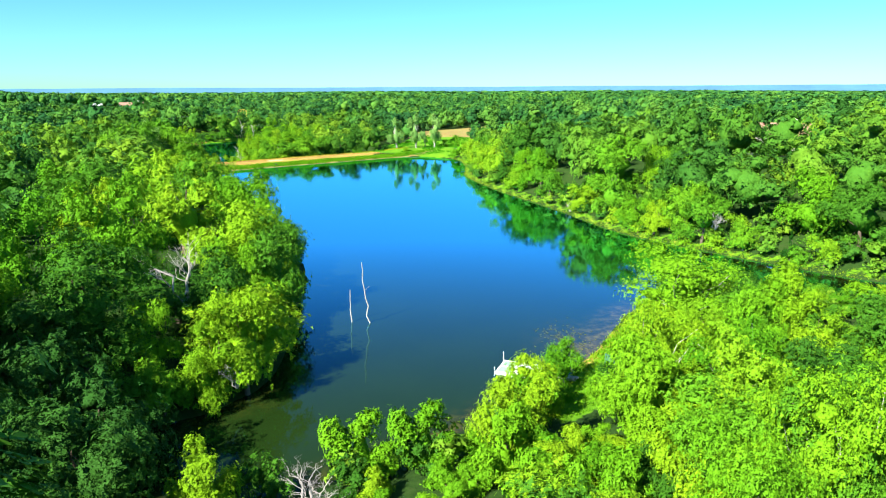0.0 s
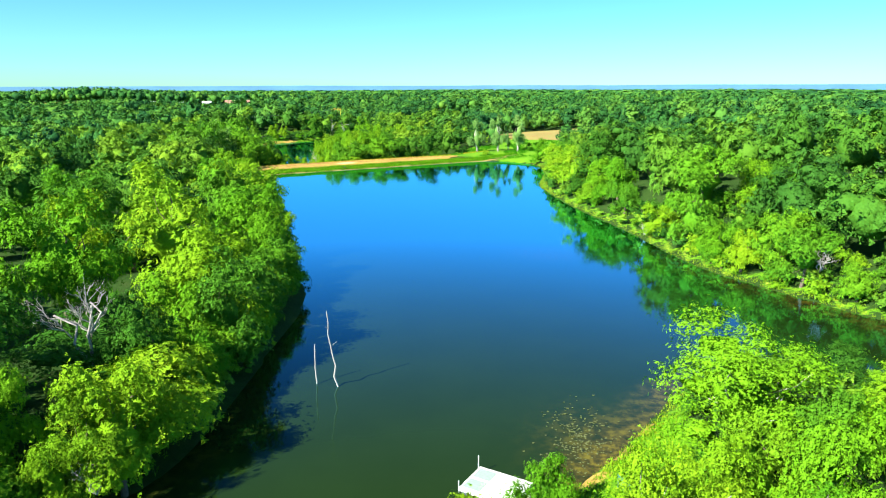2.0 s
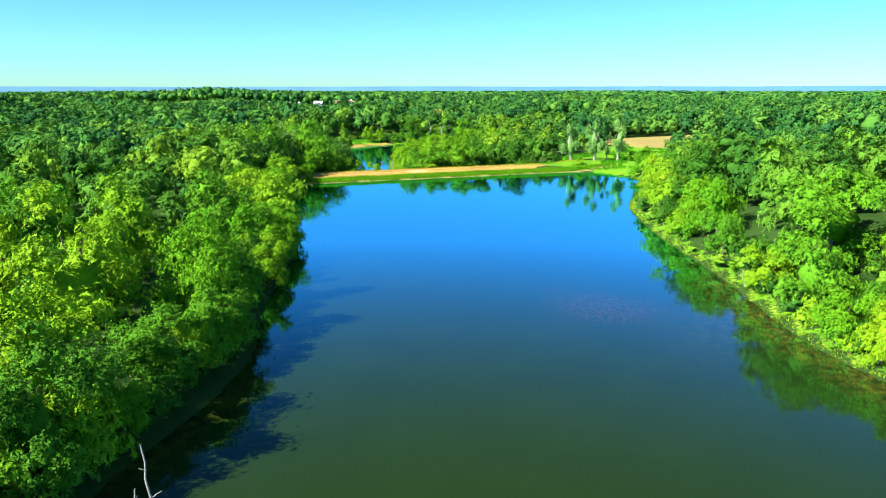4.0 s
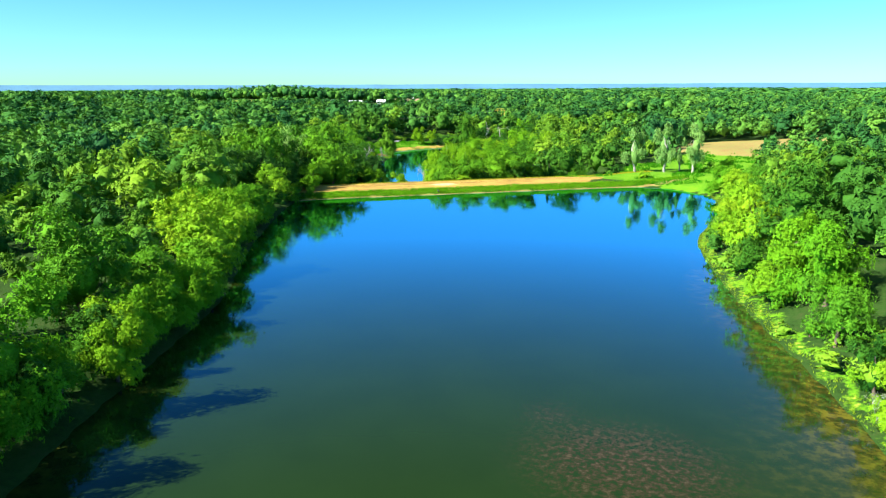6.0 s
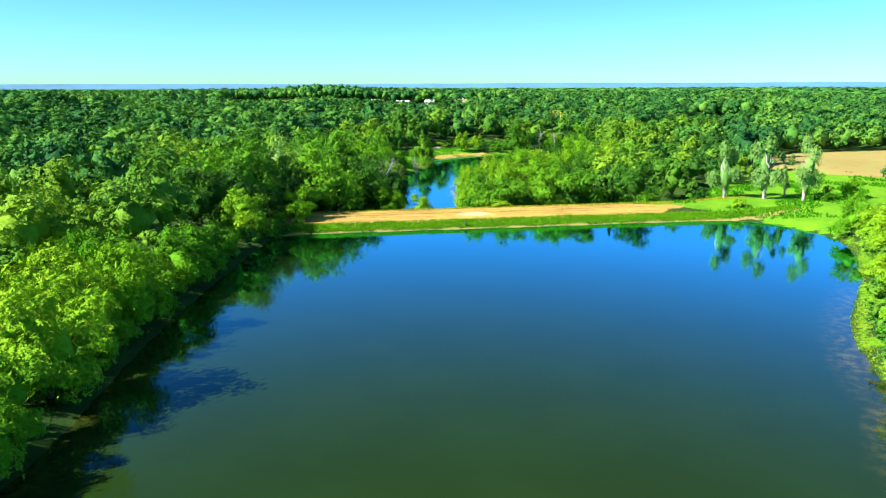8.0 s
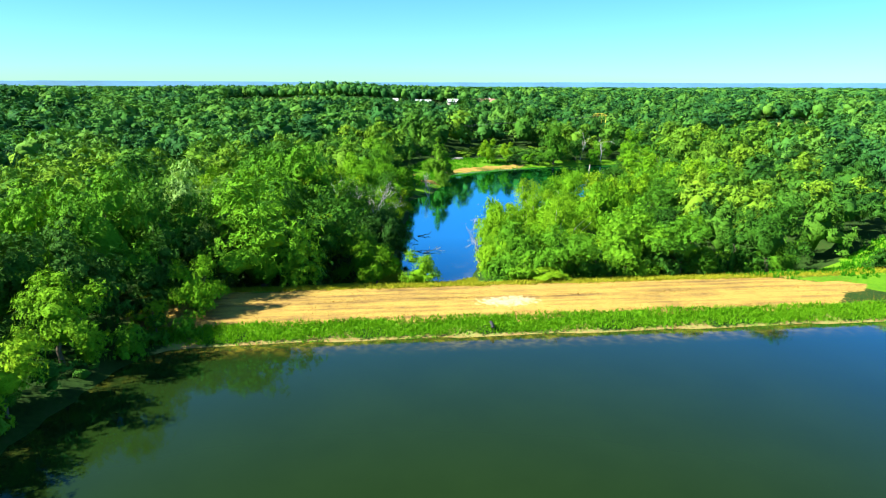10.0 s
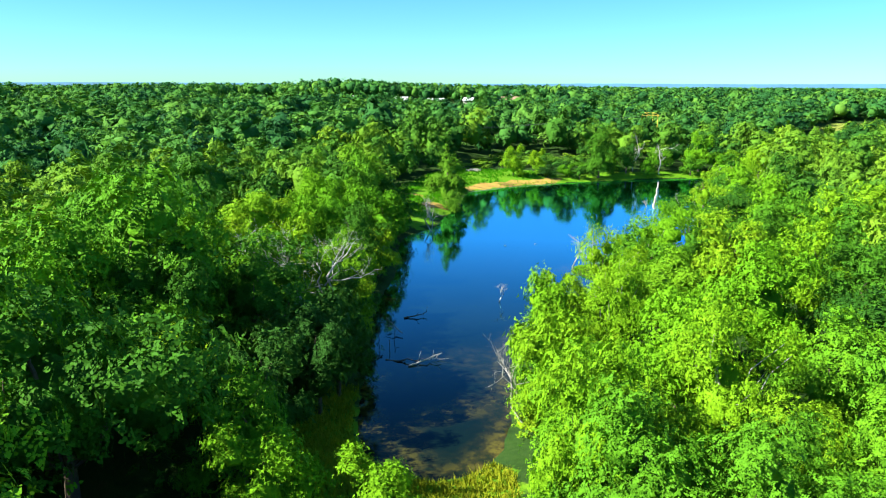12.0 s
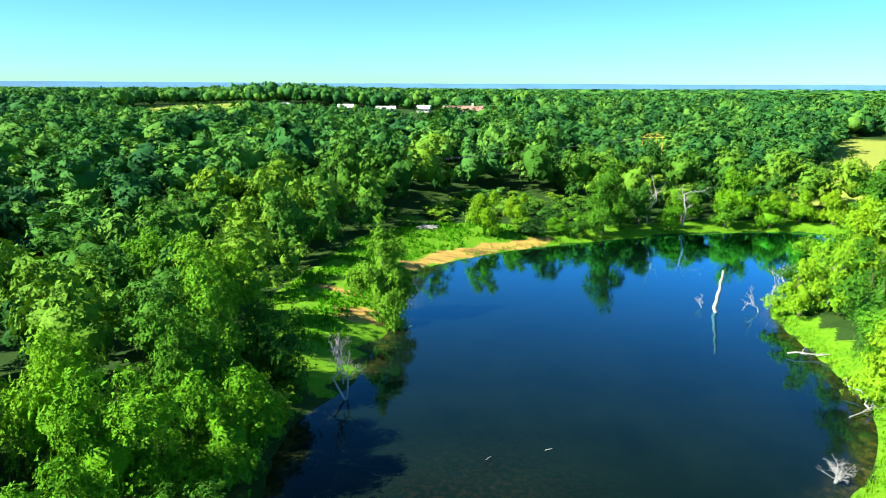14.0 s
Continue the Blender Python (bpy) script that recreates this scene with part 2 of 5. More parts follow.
FIELD_A = [(-16, 326), (0, 318), (14, 318), (32, 328), (58, 364), (112, 420), (185, 560), (170, 660), (135, 640), (70, 500), (40, 432), (0, 415), (-20, 405), (-18, 350)]
LAWN = [(-40, 262), (-9, 262), (4, 254), (12, 260), (13, 285), (12, 320), (-14, 326), (-20, 300), (-27, 288)]
DOCK_LAWN = [(4, 49), (9, 46.5), (14, 49.5), (18.5, 56), (21, 64), (20.5, 70), (17.5, 68), (13.5, 60.8), (9.3, 54.5)]
FIELD_N = [(-98, 462), (-84, 455), (-55, 500), (-40, 640), (-90, 620), (-92, 560)]
FARM_FIELD = [(-338, 515), (-352, 478), (-420, 500), (-493, 581), (-445, 618), (-390, 570)]
POND_TIP = [(-80, 234), (-64, 242.5), (-68, 250), (-73, 258), (-90, 266), (-93, 262), (-84, 242)]
FARMYARD = [(-420, 590), (-385, 578), (-330, 590), (-262, 552), (-236, 566), (-242, 592), (-290, 640), (-350, 640), (-410, 622)]
FAR_FIELD = [(-430, 1950), (-150, 1900), (-40, 2350), (-330, 2480)]
BEACH = [(-126, 321), (-131, 333), (-134, 346), (-146, 366), (-136, 393), (-146, 402), (-158, 392), (-160, 372), (-156, 352), (-149, 336), (-139, 321)]


def open_land(x, y):
    """True where no tree grows: water, dam, fields and lawns."""
    a, s = dam_along(x, y), dam_across(x, y)
    out = (a > 73) & (a < 165) & (s > -3) & (s < 17.5)
    out |= shore_gap(np.array(POND_TIP, float), x, y) < 3.5
    for p in (FIELD_A, LAWN, DOCK_LAWN, FIELD_N, FARM_FIELD, FARMYARD, FAR_FIELD, BEACH):
        out |= in_poly(p, x, y)
    return out

# ---- building helpers ----
def mesh_of(name, verts, faces, mat, flat=True):
    """A mesh from an n x 3 array and an m x 4 (or m x 3) array of corners."""
    v, f = np.asarray(verts, np.float32), np.asarray(faces, np.int32)
    me = bpy.data.meshes.new(name)
    k = f.shape[1]
    me.vertices.add(len(v))
    me.vertices.foreach_set("co", v.ravel())
    me.loops.add(f.size)
    me.loops.foreach_set("vertex_index", f.ravel())
    me.polygons.add(len(f))
    me.polygons.foreach_set("loop_start", np.arange(0, f.size, k, dtype=np.int32))
    me.polygons.foreach_set("use_smooth", np.full(len(f), not flat))
    me.materials.append(mat)
    me.update(calc_edges=True)
    return me


def part(name, data, mat, parent, label=""):
    """Links a bmesh or a mesh as one mesh object under its thing."""
    if isinstance(data, bmesh.types.BMesh):
        me = bpy.data.meshes.new(name)
        data.to_mesh(me)
        data.free()
        me.materials.append(mat)
        data = me
    ob = new(name, data)
    ob.parent = parent
    return tagged(ob, label)


def thing(name, label, category, group="", kind="", at=(0, 0, 0), turn=0):
    ob = new(name)
    ob.empty_display_size = 0.2
    ob.matrix_basis = pose(*at, 0, 0, turn)
    return tagged(ob, label, category, group, kind)


def box(bm, x0, x1, y0, y1, z0, z1, bevel=0.0):
    m = Matrix.Translation(((x0 + x1) / 2, (y0 + y1) / 2, (z0 + z1) / 2)) @ Matrix.Diagonal((x1 - x0, y1 - y0, z1 - z0, 1))
    r = bmesh.ops.create_cube(bm, size=1, matrix=m)
    if bevel:
        bmesh.ops.bevel(bm, geom=[e for e in bm.edges if e.verts[0] in r["verts"]], offset=bevel, segments=1, affect="EDGES")
    return r


def tube(pts, radii, sides=6):
    """Vertices and quads of a tapered tube along pts."""
    pts = np.asarray(pts, float)
    d = np.gradient(pts, axis=0)
    d /= np.linalg.norm(d, axis=1)[:, None] + 1e-9
    ref = np.where(np.abs(d[:, 2:3]) > 0.9, [[1.0, 0, 0]], [[0, 0, 1.0]])
    a = np.cross(d, ref)
    a /= np.linalg.norm(a, axis=1)[:, None] + 1e-9
    b = np.cross(d, a)
    th = np.linspace(0, 2 * math.pi, sides, endpoint=False)
    ring = a[:, None] * np.cos(th)[None, :, None] + b[:, None] * np.sin(th)[None, :, None]
    v = pts[:, None] + ring * np.asarray(radii)[:, None, None]
    n = len(pts)
    i, j = np.meshgrid(np.arange(n - 1), np.arange(sides), indexing="ij")
    k = (j + 1) % sides
    f = np.stack([i * sides + j, i * sides + k, (i + 1) * sides + k, (i + 1) * sides + j], -1).reshape(-1, 4)
    return v.reshape(-1, 3), f


def joined(pieces):
    vs, fs, n = [], [], 0
    for v, f in pieces:
        vs.append(v)
        fs.append(f + n)
        n += len(v)
    return np.concatenate(vs), np.concatenate(fs)


def sprays(c, nrm, size, rng, slim=0.62, jitter=0.24):
    """A pointed leaf spray (one triangle) at each centre c, facing about nrm."""
    n = len(c)
    nrm = nrm + rng.normal(0, jitter, (n, 3))
    nrm /= np.linalg.norm(nrm, axis=1)[:, None] + 1e-9
    t = np.cross(nrm, rng.normal(0, 1, (n, 3)))
    t /= np.linalg.norm(t, axis=1)[:, None] + 1e-9
    b = np.cross(nrm, t)
    s = (size * rng.uniform(0.7, 1.4, n))[:, None]
    w = s * slim * rng.uniform(0.75, 1.25, (n, 1))
    v = np.stack([c - t * s + b * w, c - t * s * 0.6 - b * w, c + t * s * 1.2], 1).reshape(-1, 3)
    return v, np.arange(3 * n).reshape(n, 3)


def lobes(rng, count, rx, rz, mid, lobe):
    """Centres and radii of the clumps of a crown about rx wide and rz high round the height mid: a few large limbs' worth, each set with smaller ones."""
    big = max(4, count // 5)
    k = np.arange(big) + 0.5
    pz = 1 - 1.62 * k / big
    th = k * 2.39996 + rng.uniform(0, 6.283)
    out = np.stack([np.sqrt(1 - pz ** 2) * np.cos(th), np.sqrt(1 - pz ** 2) * np.sin(th), pz], 1)
    out += rng.normal(0, 0.16, out.shape)
    major = out * rng.uniform(0.40, 0.62, (big, 1)) * [rx, rx, rz] + [0, 0, mid]
    wide = rx * lobe * rng.uniform(1.05, 1.6, big)
    own = np.concatenate([np.arange(big), rng.randint(0, big, count - big)])
    d = out[own] * 0.75 + rng.normal(0, 0.6, (count, 3)) * [1, 1, 0.75]
    d[:, 2] += 0.15
    d /= np.linalg.norm(d, axis=1)[:, None] + 1e-9
    minor = major[own] + d * (wide[own] * rng.uniform(0.62, 0.95, count))[:, None]
    small = rx * lobe * rng.uniform(0.42, 0.82, count)
    return np.concatenate([major, minor]), np.concatenate([wide, small]), big


@functools.lru_cache
def ball(level):
    """Vertices and triangles of a round blank: 20 or 80 triangles."""
    bm = bmesh.new()
    bmesh.ops.create_icosphere(bm, subdivisions=level, radius=1)
    v = np.array([p.co[:] for p in bm.verts])
    f = np.array([[p.index for p in q.verts] for q in bm.faces])
    bm.free()
    return v, f


def crown(rng, rx, rz, mid, n_lobes, n_leaves, size, lobe=0.42, shape=None, level=2, flat=0.58, jitter=0.3, slim=0.68, body=0.3, core=0.43):
    """A crown: uneven leafy clumps, closed inside, with sprays in tufts standing out of them.
    Gives vertices, triangles, the number of triangles of the clumps, that of their vertices and the clumps' centres."""
    c, r, big = lobes(rng, n_lobes, rx, rz, mid, lobe)
    if shape:
        r = r * (1.12 - 0.8 * (c[:, 2] - c[:, 2].min()) / np.ptp(c[:, 2]))
        c = shape(c)
    squash = np.array([1, 1, flat])

    def buried(p, own, k):
        d = np.linalg.norm((p[:, None] - c[None]) / squash, axis=2) / (r * k)
        d[np.arange(len(p)), own] = 9
        return d.min(1) < 1
    # the heart of the crown
    bv, bf = ball(2 if level else 1)
    q = bv * (body * (1 + rng.normal(0, 0.16, len(bv))))[:, None] * [rx, rx, rz] + [0, 0, mid]
    pieces = [(shape(q) if shape else q, bf)]
    for i in range(big if level else 0):
        bv, bf = ball(level)
        q = bv * (r[i] * core * (1 + rng.normal(0, 0.2, len(bv))))[:, None] * squash + c[i]
        m = q[bf].mean(1)
        keep = ~buried(m, np.full(len(m), i), core * 0.9)
        if not shape:
            keep &= np.linalg.norm((m - [0, 0, mid]) / [rx, rx, rz], axis=1) > body * 0.92
        if keep.any():
            pieces.append((q, bf[keep]))
    cv, cf = joined(pieces)
    used = np.zeros(len(cv), bool)
    used[cf.ravel()] = True
    cf = (np.cumsum(used) - 1)[cf]
    cv = cv[used]
    # tufts on the clumps, the more the larger the clump
    tufts = max(40, n_leaves // 3)
    own = rng.choice(len(c), tufts, p=r ** 1.5 / (r ** 1.5).sum())
    d = rng.normal(0, 1, (tufts, 3))
    d /= np.linalg.norm(d, axis=1)[:, None]
    d[:, 2] = np.where(d[:, 2] < -0.55, -d[:, 2], d[:, 2])
    tc = c[own] + d * (r[own] * rng.uniform(0.64, 1.12, tufts))[:, None] * squash
    keep = ~buried(tc, own, 0.7)
    tc, own = tc[keep], own[keep]
    pick = rng.randint(0, len(tc), n_leaves)
    p = tc[pick] + rng.normal(0, 1, (n_leaves, 3)) * (np.minimum(r[own[pick]], 0.22 * rx) * 0.30 * rng.uniform(0.4, 1.5, n_leaves))[:, None] * [1, 1, 0.7]
    out = p - c[own[pick]]
    out /= np.linalg.norm(out, axis=1)[:, None] + 1e-9
    whole = (p - [0, 0, mid]) / [rx, rx, rz]
    whole /= np.linalg.norm(whole, axis=1)[:, None] + 1e-9
    lv, lf = sprays(p, out * 0.7 + whole * 0.25 + [0, 0, 0.38], size, rng, slim, jitter)
    return np.concatenate([cv, lv]), np.concatenate([cf, lf + len(cv)]), len(cf), len(cv), c


def leafy(name, v, f, n_in, v_in, mat):
    """A crown's mesh: the clumps smooth and closed, the sprays flat and ragged."""
    me = mesh_of(name, v, f, mat)
    me.polygons.foreach_set("use_smooth", np.arange(len(f)) < n_in)
    me.attributes.new("inner", "FLOAT", "POINT").data.foreach_set("value", (np.arange(len(v)) < v_in).astype(np.float32))
    return me


def bough(rng, a, b, r0, r1, sides=5, bend=0.12, steps=5):
    k = np.linspace(0, 1, steps)[:, None]
    a, b = np.asarray(a, float), np.asarray(b, float)
    p = a + (b - a) * k
    p[1:-1] += rng.normal(0, bend * np.linalg.norm(b - a) / 2, (steps - 2, 3)) * [1, 1, 0.5]
    return tube(p, r0 + (r1 - r0) * k[:, 0], sides)


def tree_kind(name, seed, h, rx, n_lobes, n_leaves, size, leaf, bark, label, category="tree", base=0.07, lobe=0.42, shape=None, group="", level=2, limbs=4, reach=0.62, jitter=0.38):
    """A tree at the origin with a trunk, limbs and a crown of leaf sprays."""
    rng = np.random.RandomState(seed)
    t = thing(name, label, category, group)
    mid = h * (1 + base) / 2
    rz = h * (1 - base) / 2
    v, f, n_in, v_in, c = crown(rng, rx, rz, mid, n_lobes, n_leaves, size, lobe, shape, level, jitter=jitter)
    # the crown ends at the height and width that were asked for
    k = rx / np.percentile(np.hypot(v[:, 0], v[:, 1]), 97)
    z0, z1 = np.percentile(v[:, 2], (1, 99.7))
    v = np.stack([v[:, 0] * k, v[:, 1] * k, h * base + (v[:, 2] - z0) * h * (1 - base) / (z1 - z0)], 1)
    c = np.stack([c[:, 0] * k, c[:, 1] * k, h * base + (c[:, 2] - z0) * h * (1 - base) / (z1 - z0)], 1)
    r0 = 0.022 * h + 0.05
    fork = (rng.normal(0, 0.15), rng.normal(0, 0.15), mid * 0.72)
    wood = [bough(rng, (0, 0, -0.4), fork, r0, r0 * 0.6, 7, 0.04), bough(rng, fork, (rng.normal(0, 0.3), rng.normal(0, 0.3), h * 0.72), r0 * 0.6, 0.03, 5)]
    for q in c[rng.permutation(len(c))[:limbs if h > 6 else 1]]:
        s = rng.uniform(0.5, 0.95)
        q = np.array(fork) + (q - np.array(fork)) * reach
        wood.append(bough(rng, (fork[0] * s, fork[1] * s, fork[2] * s), q, r0 * 0.26, 0.02, 4, 0.12, 4))
    wv, wf = joined(wood)
    part("trunk", mesh_of("trunk", wv, wf, bark, False), bark, t)
    part("crown", leafy("crown", v, f, n_in, v_in, leaf), leaf, t)
    return t


def dead_kind(name, seed, h, spread, label, category="dead tree", levels=3, mat=None, stems=1, thick=0.014):
    """A bare dead tree: a leaning trunk that forks into crooked limbs and twigs."""
    rng = np.random.RandomState(seed)
    t = thing(name, label, category)
    wood, twigs = [], []

    def grow(a, d, length, r, level):
        b = a + d * length
        (wood if level < 2 else twigs).append(bough(rng, a, b, r, r * 0.55, 6 if level == 0 else 4, 0.14, 5 if level < 2 else 3))
        if level >= levels:
            return
        for _ in range(4 if level else 5):
            k = rng.uniform(0.4, 1.0)
            e = d * 0.6 + rng.normal(0, 1, 3) * [spread, spread, 0.45] + [0, 0, 0.25]
            e /= np.linalg.norm(e)
            grow(a + (b - a) * k, e, length * rng.uniform(0.35, 0.6), r * (0.75 - 0.35 * k) * 0.7, level + 1)
    for s in range(stems):
        lean = rng.normal(0, 0.12 if stems == 1 else 0.3, 3) + [0, 0, 1]
        grow(np.array([0, 0, -0.3]), lean / np.linalg.norm(lean), h * 0.62, thick * h + 0.025, 0)
    wv, wf = joined(wood)
    part("trunk", mesh_of("trunk", wv, wf, mat, False), mat, t)
    wv, wf = joined(twigs)
    tagged(part("twigs", mesh_of("twigs", wv, wf, mat, False), mat, t), kind="stuff")
    return t

# ---- ground and water ----
def spaced(lo, hi, step, far, grow=1.22):
    mid = list(np.arange(lo, hi + 0.01, step))
    up, d = [hi], step
    while up[-1] < far:
        d *= grow
        up.append(up[-1] + d)
    dn, d = [lo], step
    while dn[-1] > -far:
        d *= grow
        dn.append(dn[-1] - d)
    return np.array(dn[:0:-1] + mid + up[1:])


def meadow_material():
    """Earth under the trees, darkened for the wood's shade, and by attributes: lawn, dry grass, bare sand, ploughed
    field.
    """
    m, n, l, b = material("ground")
    t1, t2, t3 = noise_node(n, l, 0.35, 6), noise_node(n, l, 2.2, 5), noise_node(n, l, 11, 4)
    f = summed(n, l, ((t1.outputs[0], 0.4), (t2.outputs[0], 0.35), (t3.outputs[0], 0.25)))
    # earth green painted near black for shade under the crowns
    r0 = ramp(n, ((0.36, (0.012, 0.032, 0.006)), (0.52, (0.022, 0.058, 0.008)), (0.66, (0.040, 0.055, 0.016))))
    r1 = ramp(n, ((0.32, (0.05, 0.15, 0.006)), (0.5, (0.09, 0.235, 0.007)), (0.7, (0.17, 0.29, 0.012))))
    r2 = ramp(n, ((0.38, (0.15, 0.095, 0.035)), (0.45, (0.27, 0.175, 0.048)), (0.51, (0.37, 0.245, 0.055)), (0.57, (0.42, 0.29, 0.065)), (0.64, (0.24, 0.21, 0.035))))
    r3 = ramp(n, ((0.38, (0.30, 0.21, 0.08)), (0.5, (0.50, 0.41, 0.20)), (0.62, (0.60, 0.51, 0.28))))
    r5 = ramp(n, ((0.3, (0.13, 0.20, 0.025)), (0.5, (0.24, 0.28, 0.045)), (0.7, (0.18, 0.25, 0.03))))
    r4 = ramp(n, ((0.36, (0.22, 0.13, 0.045)), (0.48, (0.27, 0.20, 0.065)), (0.6, (0.21, 0.24, 0.055))))
    mp = n.new("ShaderNodeMapping")
    mp.vector_type = "TEXTURE"
    mp.inputs["Rotation"].default_value, mp.inputs["Scale"].default_value = (0, 0, DAM_A), (14.0, 1.0, 1)
    tc = n.new("ShaderNodeTexCoord")
    l.new(tc.outputs["Object"], mp.inputs["Vector"])
    streak = n.new("ShaderNodeTexNoise")
    streak.inputs["Scale"].default_value, streak.inputs["Detail"].default_value = 1.0, 5
    l.new(mp.outputs[0], streak.inputs["Vector"])
    mown = summed(n, l, ((streak.outputs[0], 0.5), (t1.outputs[0], 0.24), (t2.outputs[0], 0.14), (t3.outputs[0], 0.12)))
    for r in (r0, r1, r3, r4, r5):
        l.new(f, r.inputs[0])
    l.new(mown, r2.inputs[0])
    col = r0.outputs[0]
    for name, r in (("lawn", r1), ("straw", r2), ("sand", r3), ("field", r4), ("hay", r5)):
        at = n.new("ShaderNodeAttribute")
        at.attribute_name = name
        soft = n.new("ShaderNodeMath")
        soft.operation = "MULTIPLY_ADD"
        l.new(t2.outputs[0], soft.inputs[0])
        soft.inputs[1].default_value = 0.9
        l.new(at.outputs["Fac"], soft.inputs[2])
        edge = n.new("ShaderNodeMapRange")
        edge.inputs[1].default_value, edge.inputs[2].default_value = 0.85, 1.05
        l.new(soft.outputs[0], edge.inputs[0])
        col = mixed(n, l, "MIX", edge.outputs[0], col, r.outputs[0])
    l.new(col, b.inputs["Base Color"])
    b.inputs["Roughness"].default_value = 0.95
    b.inputs["Specular IOR Level"].default_value = 0.1
    bp = n.new("ShaderNodeBump")
    bp.inputs["Strength"].default_value, bp.inputs["Distance"].default_value = 0.8, 0.15
    l.new(summed(n, l, ((t2.outputs[0], 0.5), (t3.outputs[0], 0.5))), bp.inputs["Height"])
    l.new(bp.outputs[0], b.inputs["Normal"])
    return m


def water_material(name, lo, hi):
    """Turbid lake water: a dull green body under a faintly rippled mirror, tinted blue to deepen the reflected sky, and
    the weedy bed in the shoals.
    """
    m, n, l, b = material(name)
    at = n.new("ShaderNodeAttribute")
    at.attribute_name = "shoal"
    t = noise_node(n, l, 0.12, 4)
    deep = ramp(n, ((0.35, lo), (0.65, hi)))
    l.new(t.outputs[0], deep.inputs[0])
    bed = ramp(n, ((0.38, (0.016, 0.022, 0.005)), (0.5, (0.050, 0.044, 0.008)), (0.6, (0.12, 0.105, 0.012))))
    t2 = noise_node(n, l, 0.9, 6, 0.65)
    l.new(t2.outputs[0], bed.inputs[0])
    red = n.new("ShaderNodeAttribute")
    red.attribute_name = "weed"
    weed = ramp(n, ((0.44, lo), (0.54, (0.031, 0.022, 0.010)), (0.62, (0.057, 0.043, 0.021))))
    t3 = noise_node(n, l, 1.9, 6, 0.75)
    l.new(t3.outputs[0], weed.inputs[0])
    col = mixed(n, l, "MIX", at.outputs["Fac"], deep.outputs[0], bed.outputs[0])
    col = mixed(n, l, "MIX", red.outputs["Fac"], col, weed.outputs[0])
    body = n.new("ShaderNodeBsdfDiffuse")
    l.new(col, body.inputs["Color"])
    bp = n.new("ShaderNodeBump")
    bp.inputs["Strength"].default_value, bp.inputs["Distance"].default_value = 0.10, 0.02
    w = noise_node(n, l, 1.1, 3)
    l.new(w.outputs[0], bp.inputs["Height"])
    gloss = n.new("ShaderNodeBsdfGlossy")
    gloss.inputs["Roughness"].default_value = 0.055
    # blue put into the mirror's colour, so the reflected sky looks deeper
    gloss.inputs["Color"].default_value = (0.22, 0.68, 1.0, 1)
    l.new(bp.outputs[0], gloss.inputs["Normal"])
    face = n.new("ShaderNodeLayerWeight")
    face.inputs["Blend"].default_value = 0.5
    pw = n.new("ShaderNodeMath")
    pw.operation = "POWER"
    l.new(face.outputs["Facing"], pw.inputs[0])
    pw.inputs[1].default_value = 7.5
    fr = n.new("ShaderNodeMath")
    fr.operation, fr.use_clamp = "MULTIPLY_ADD", True
    l.new(pw.outputs[0], fr.inputs[0])
    fr.inputs[1].default_value, fr.inputs[2].default_value = 6.1, 0.002
    mx = n.new("ShaderNodeMixShader")
    l.new(fr.outputs[0], mx.inputs[0])
    l.new(body.outputs[0], mx.inputs[1])
    l.new(gloss.outputs[0], mx.inputs[2])
    l.new(mx.outputs[0], n["Material Output"].inputs["Surface"])
    return m


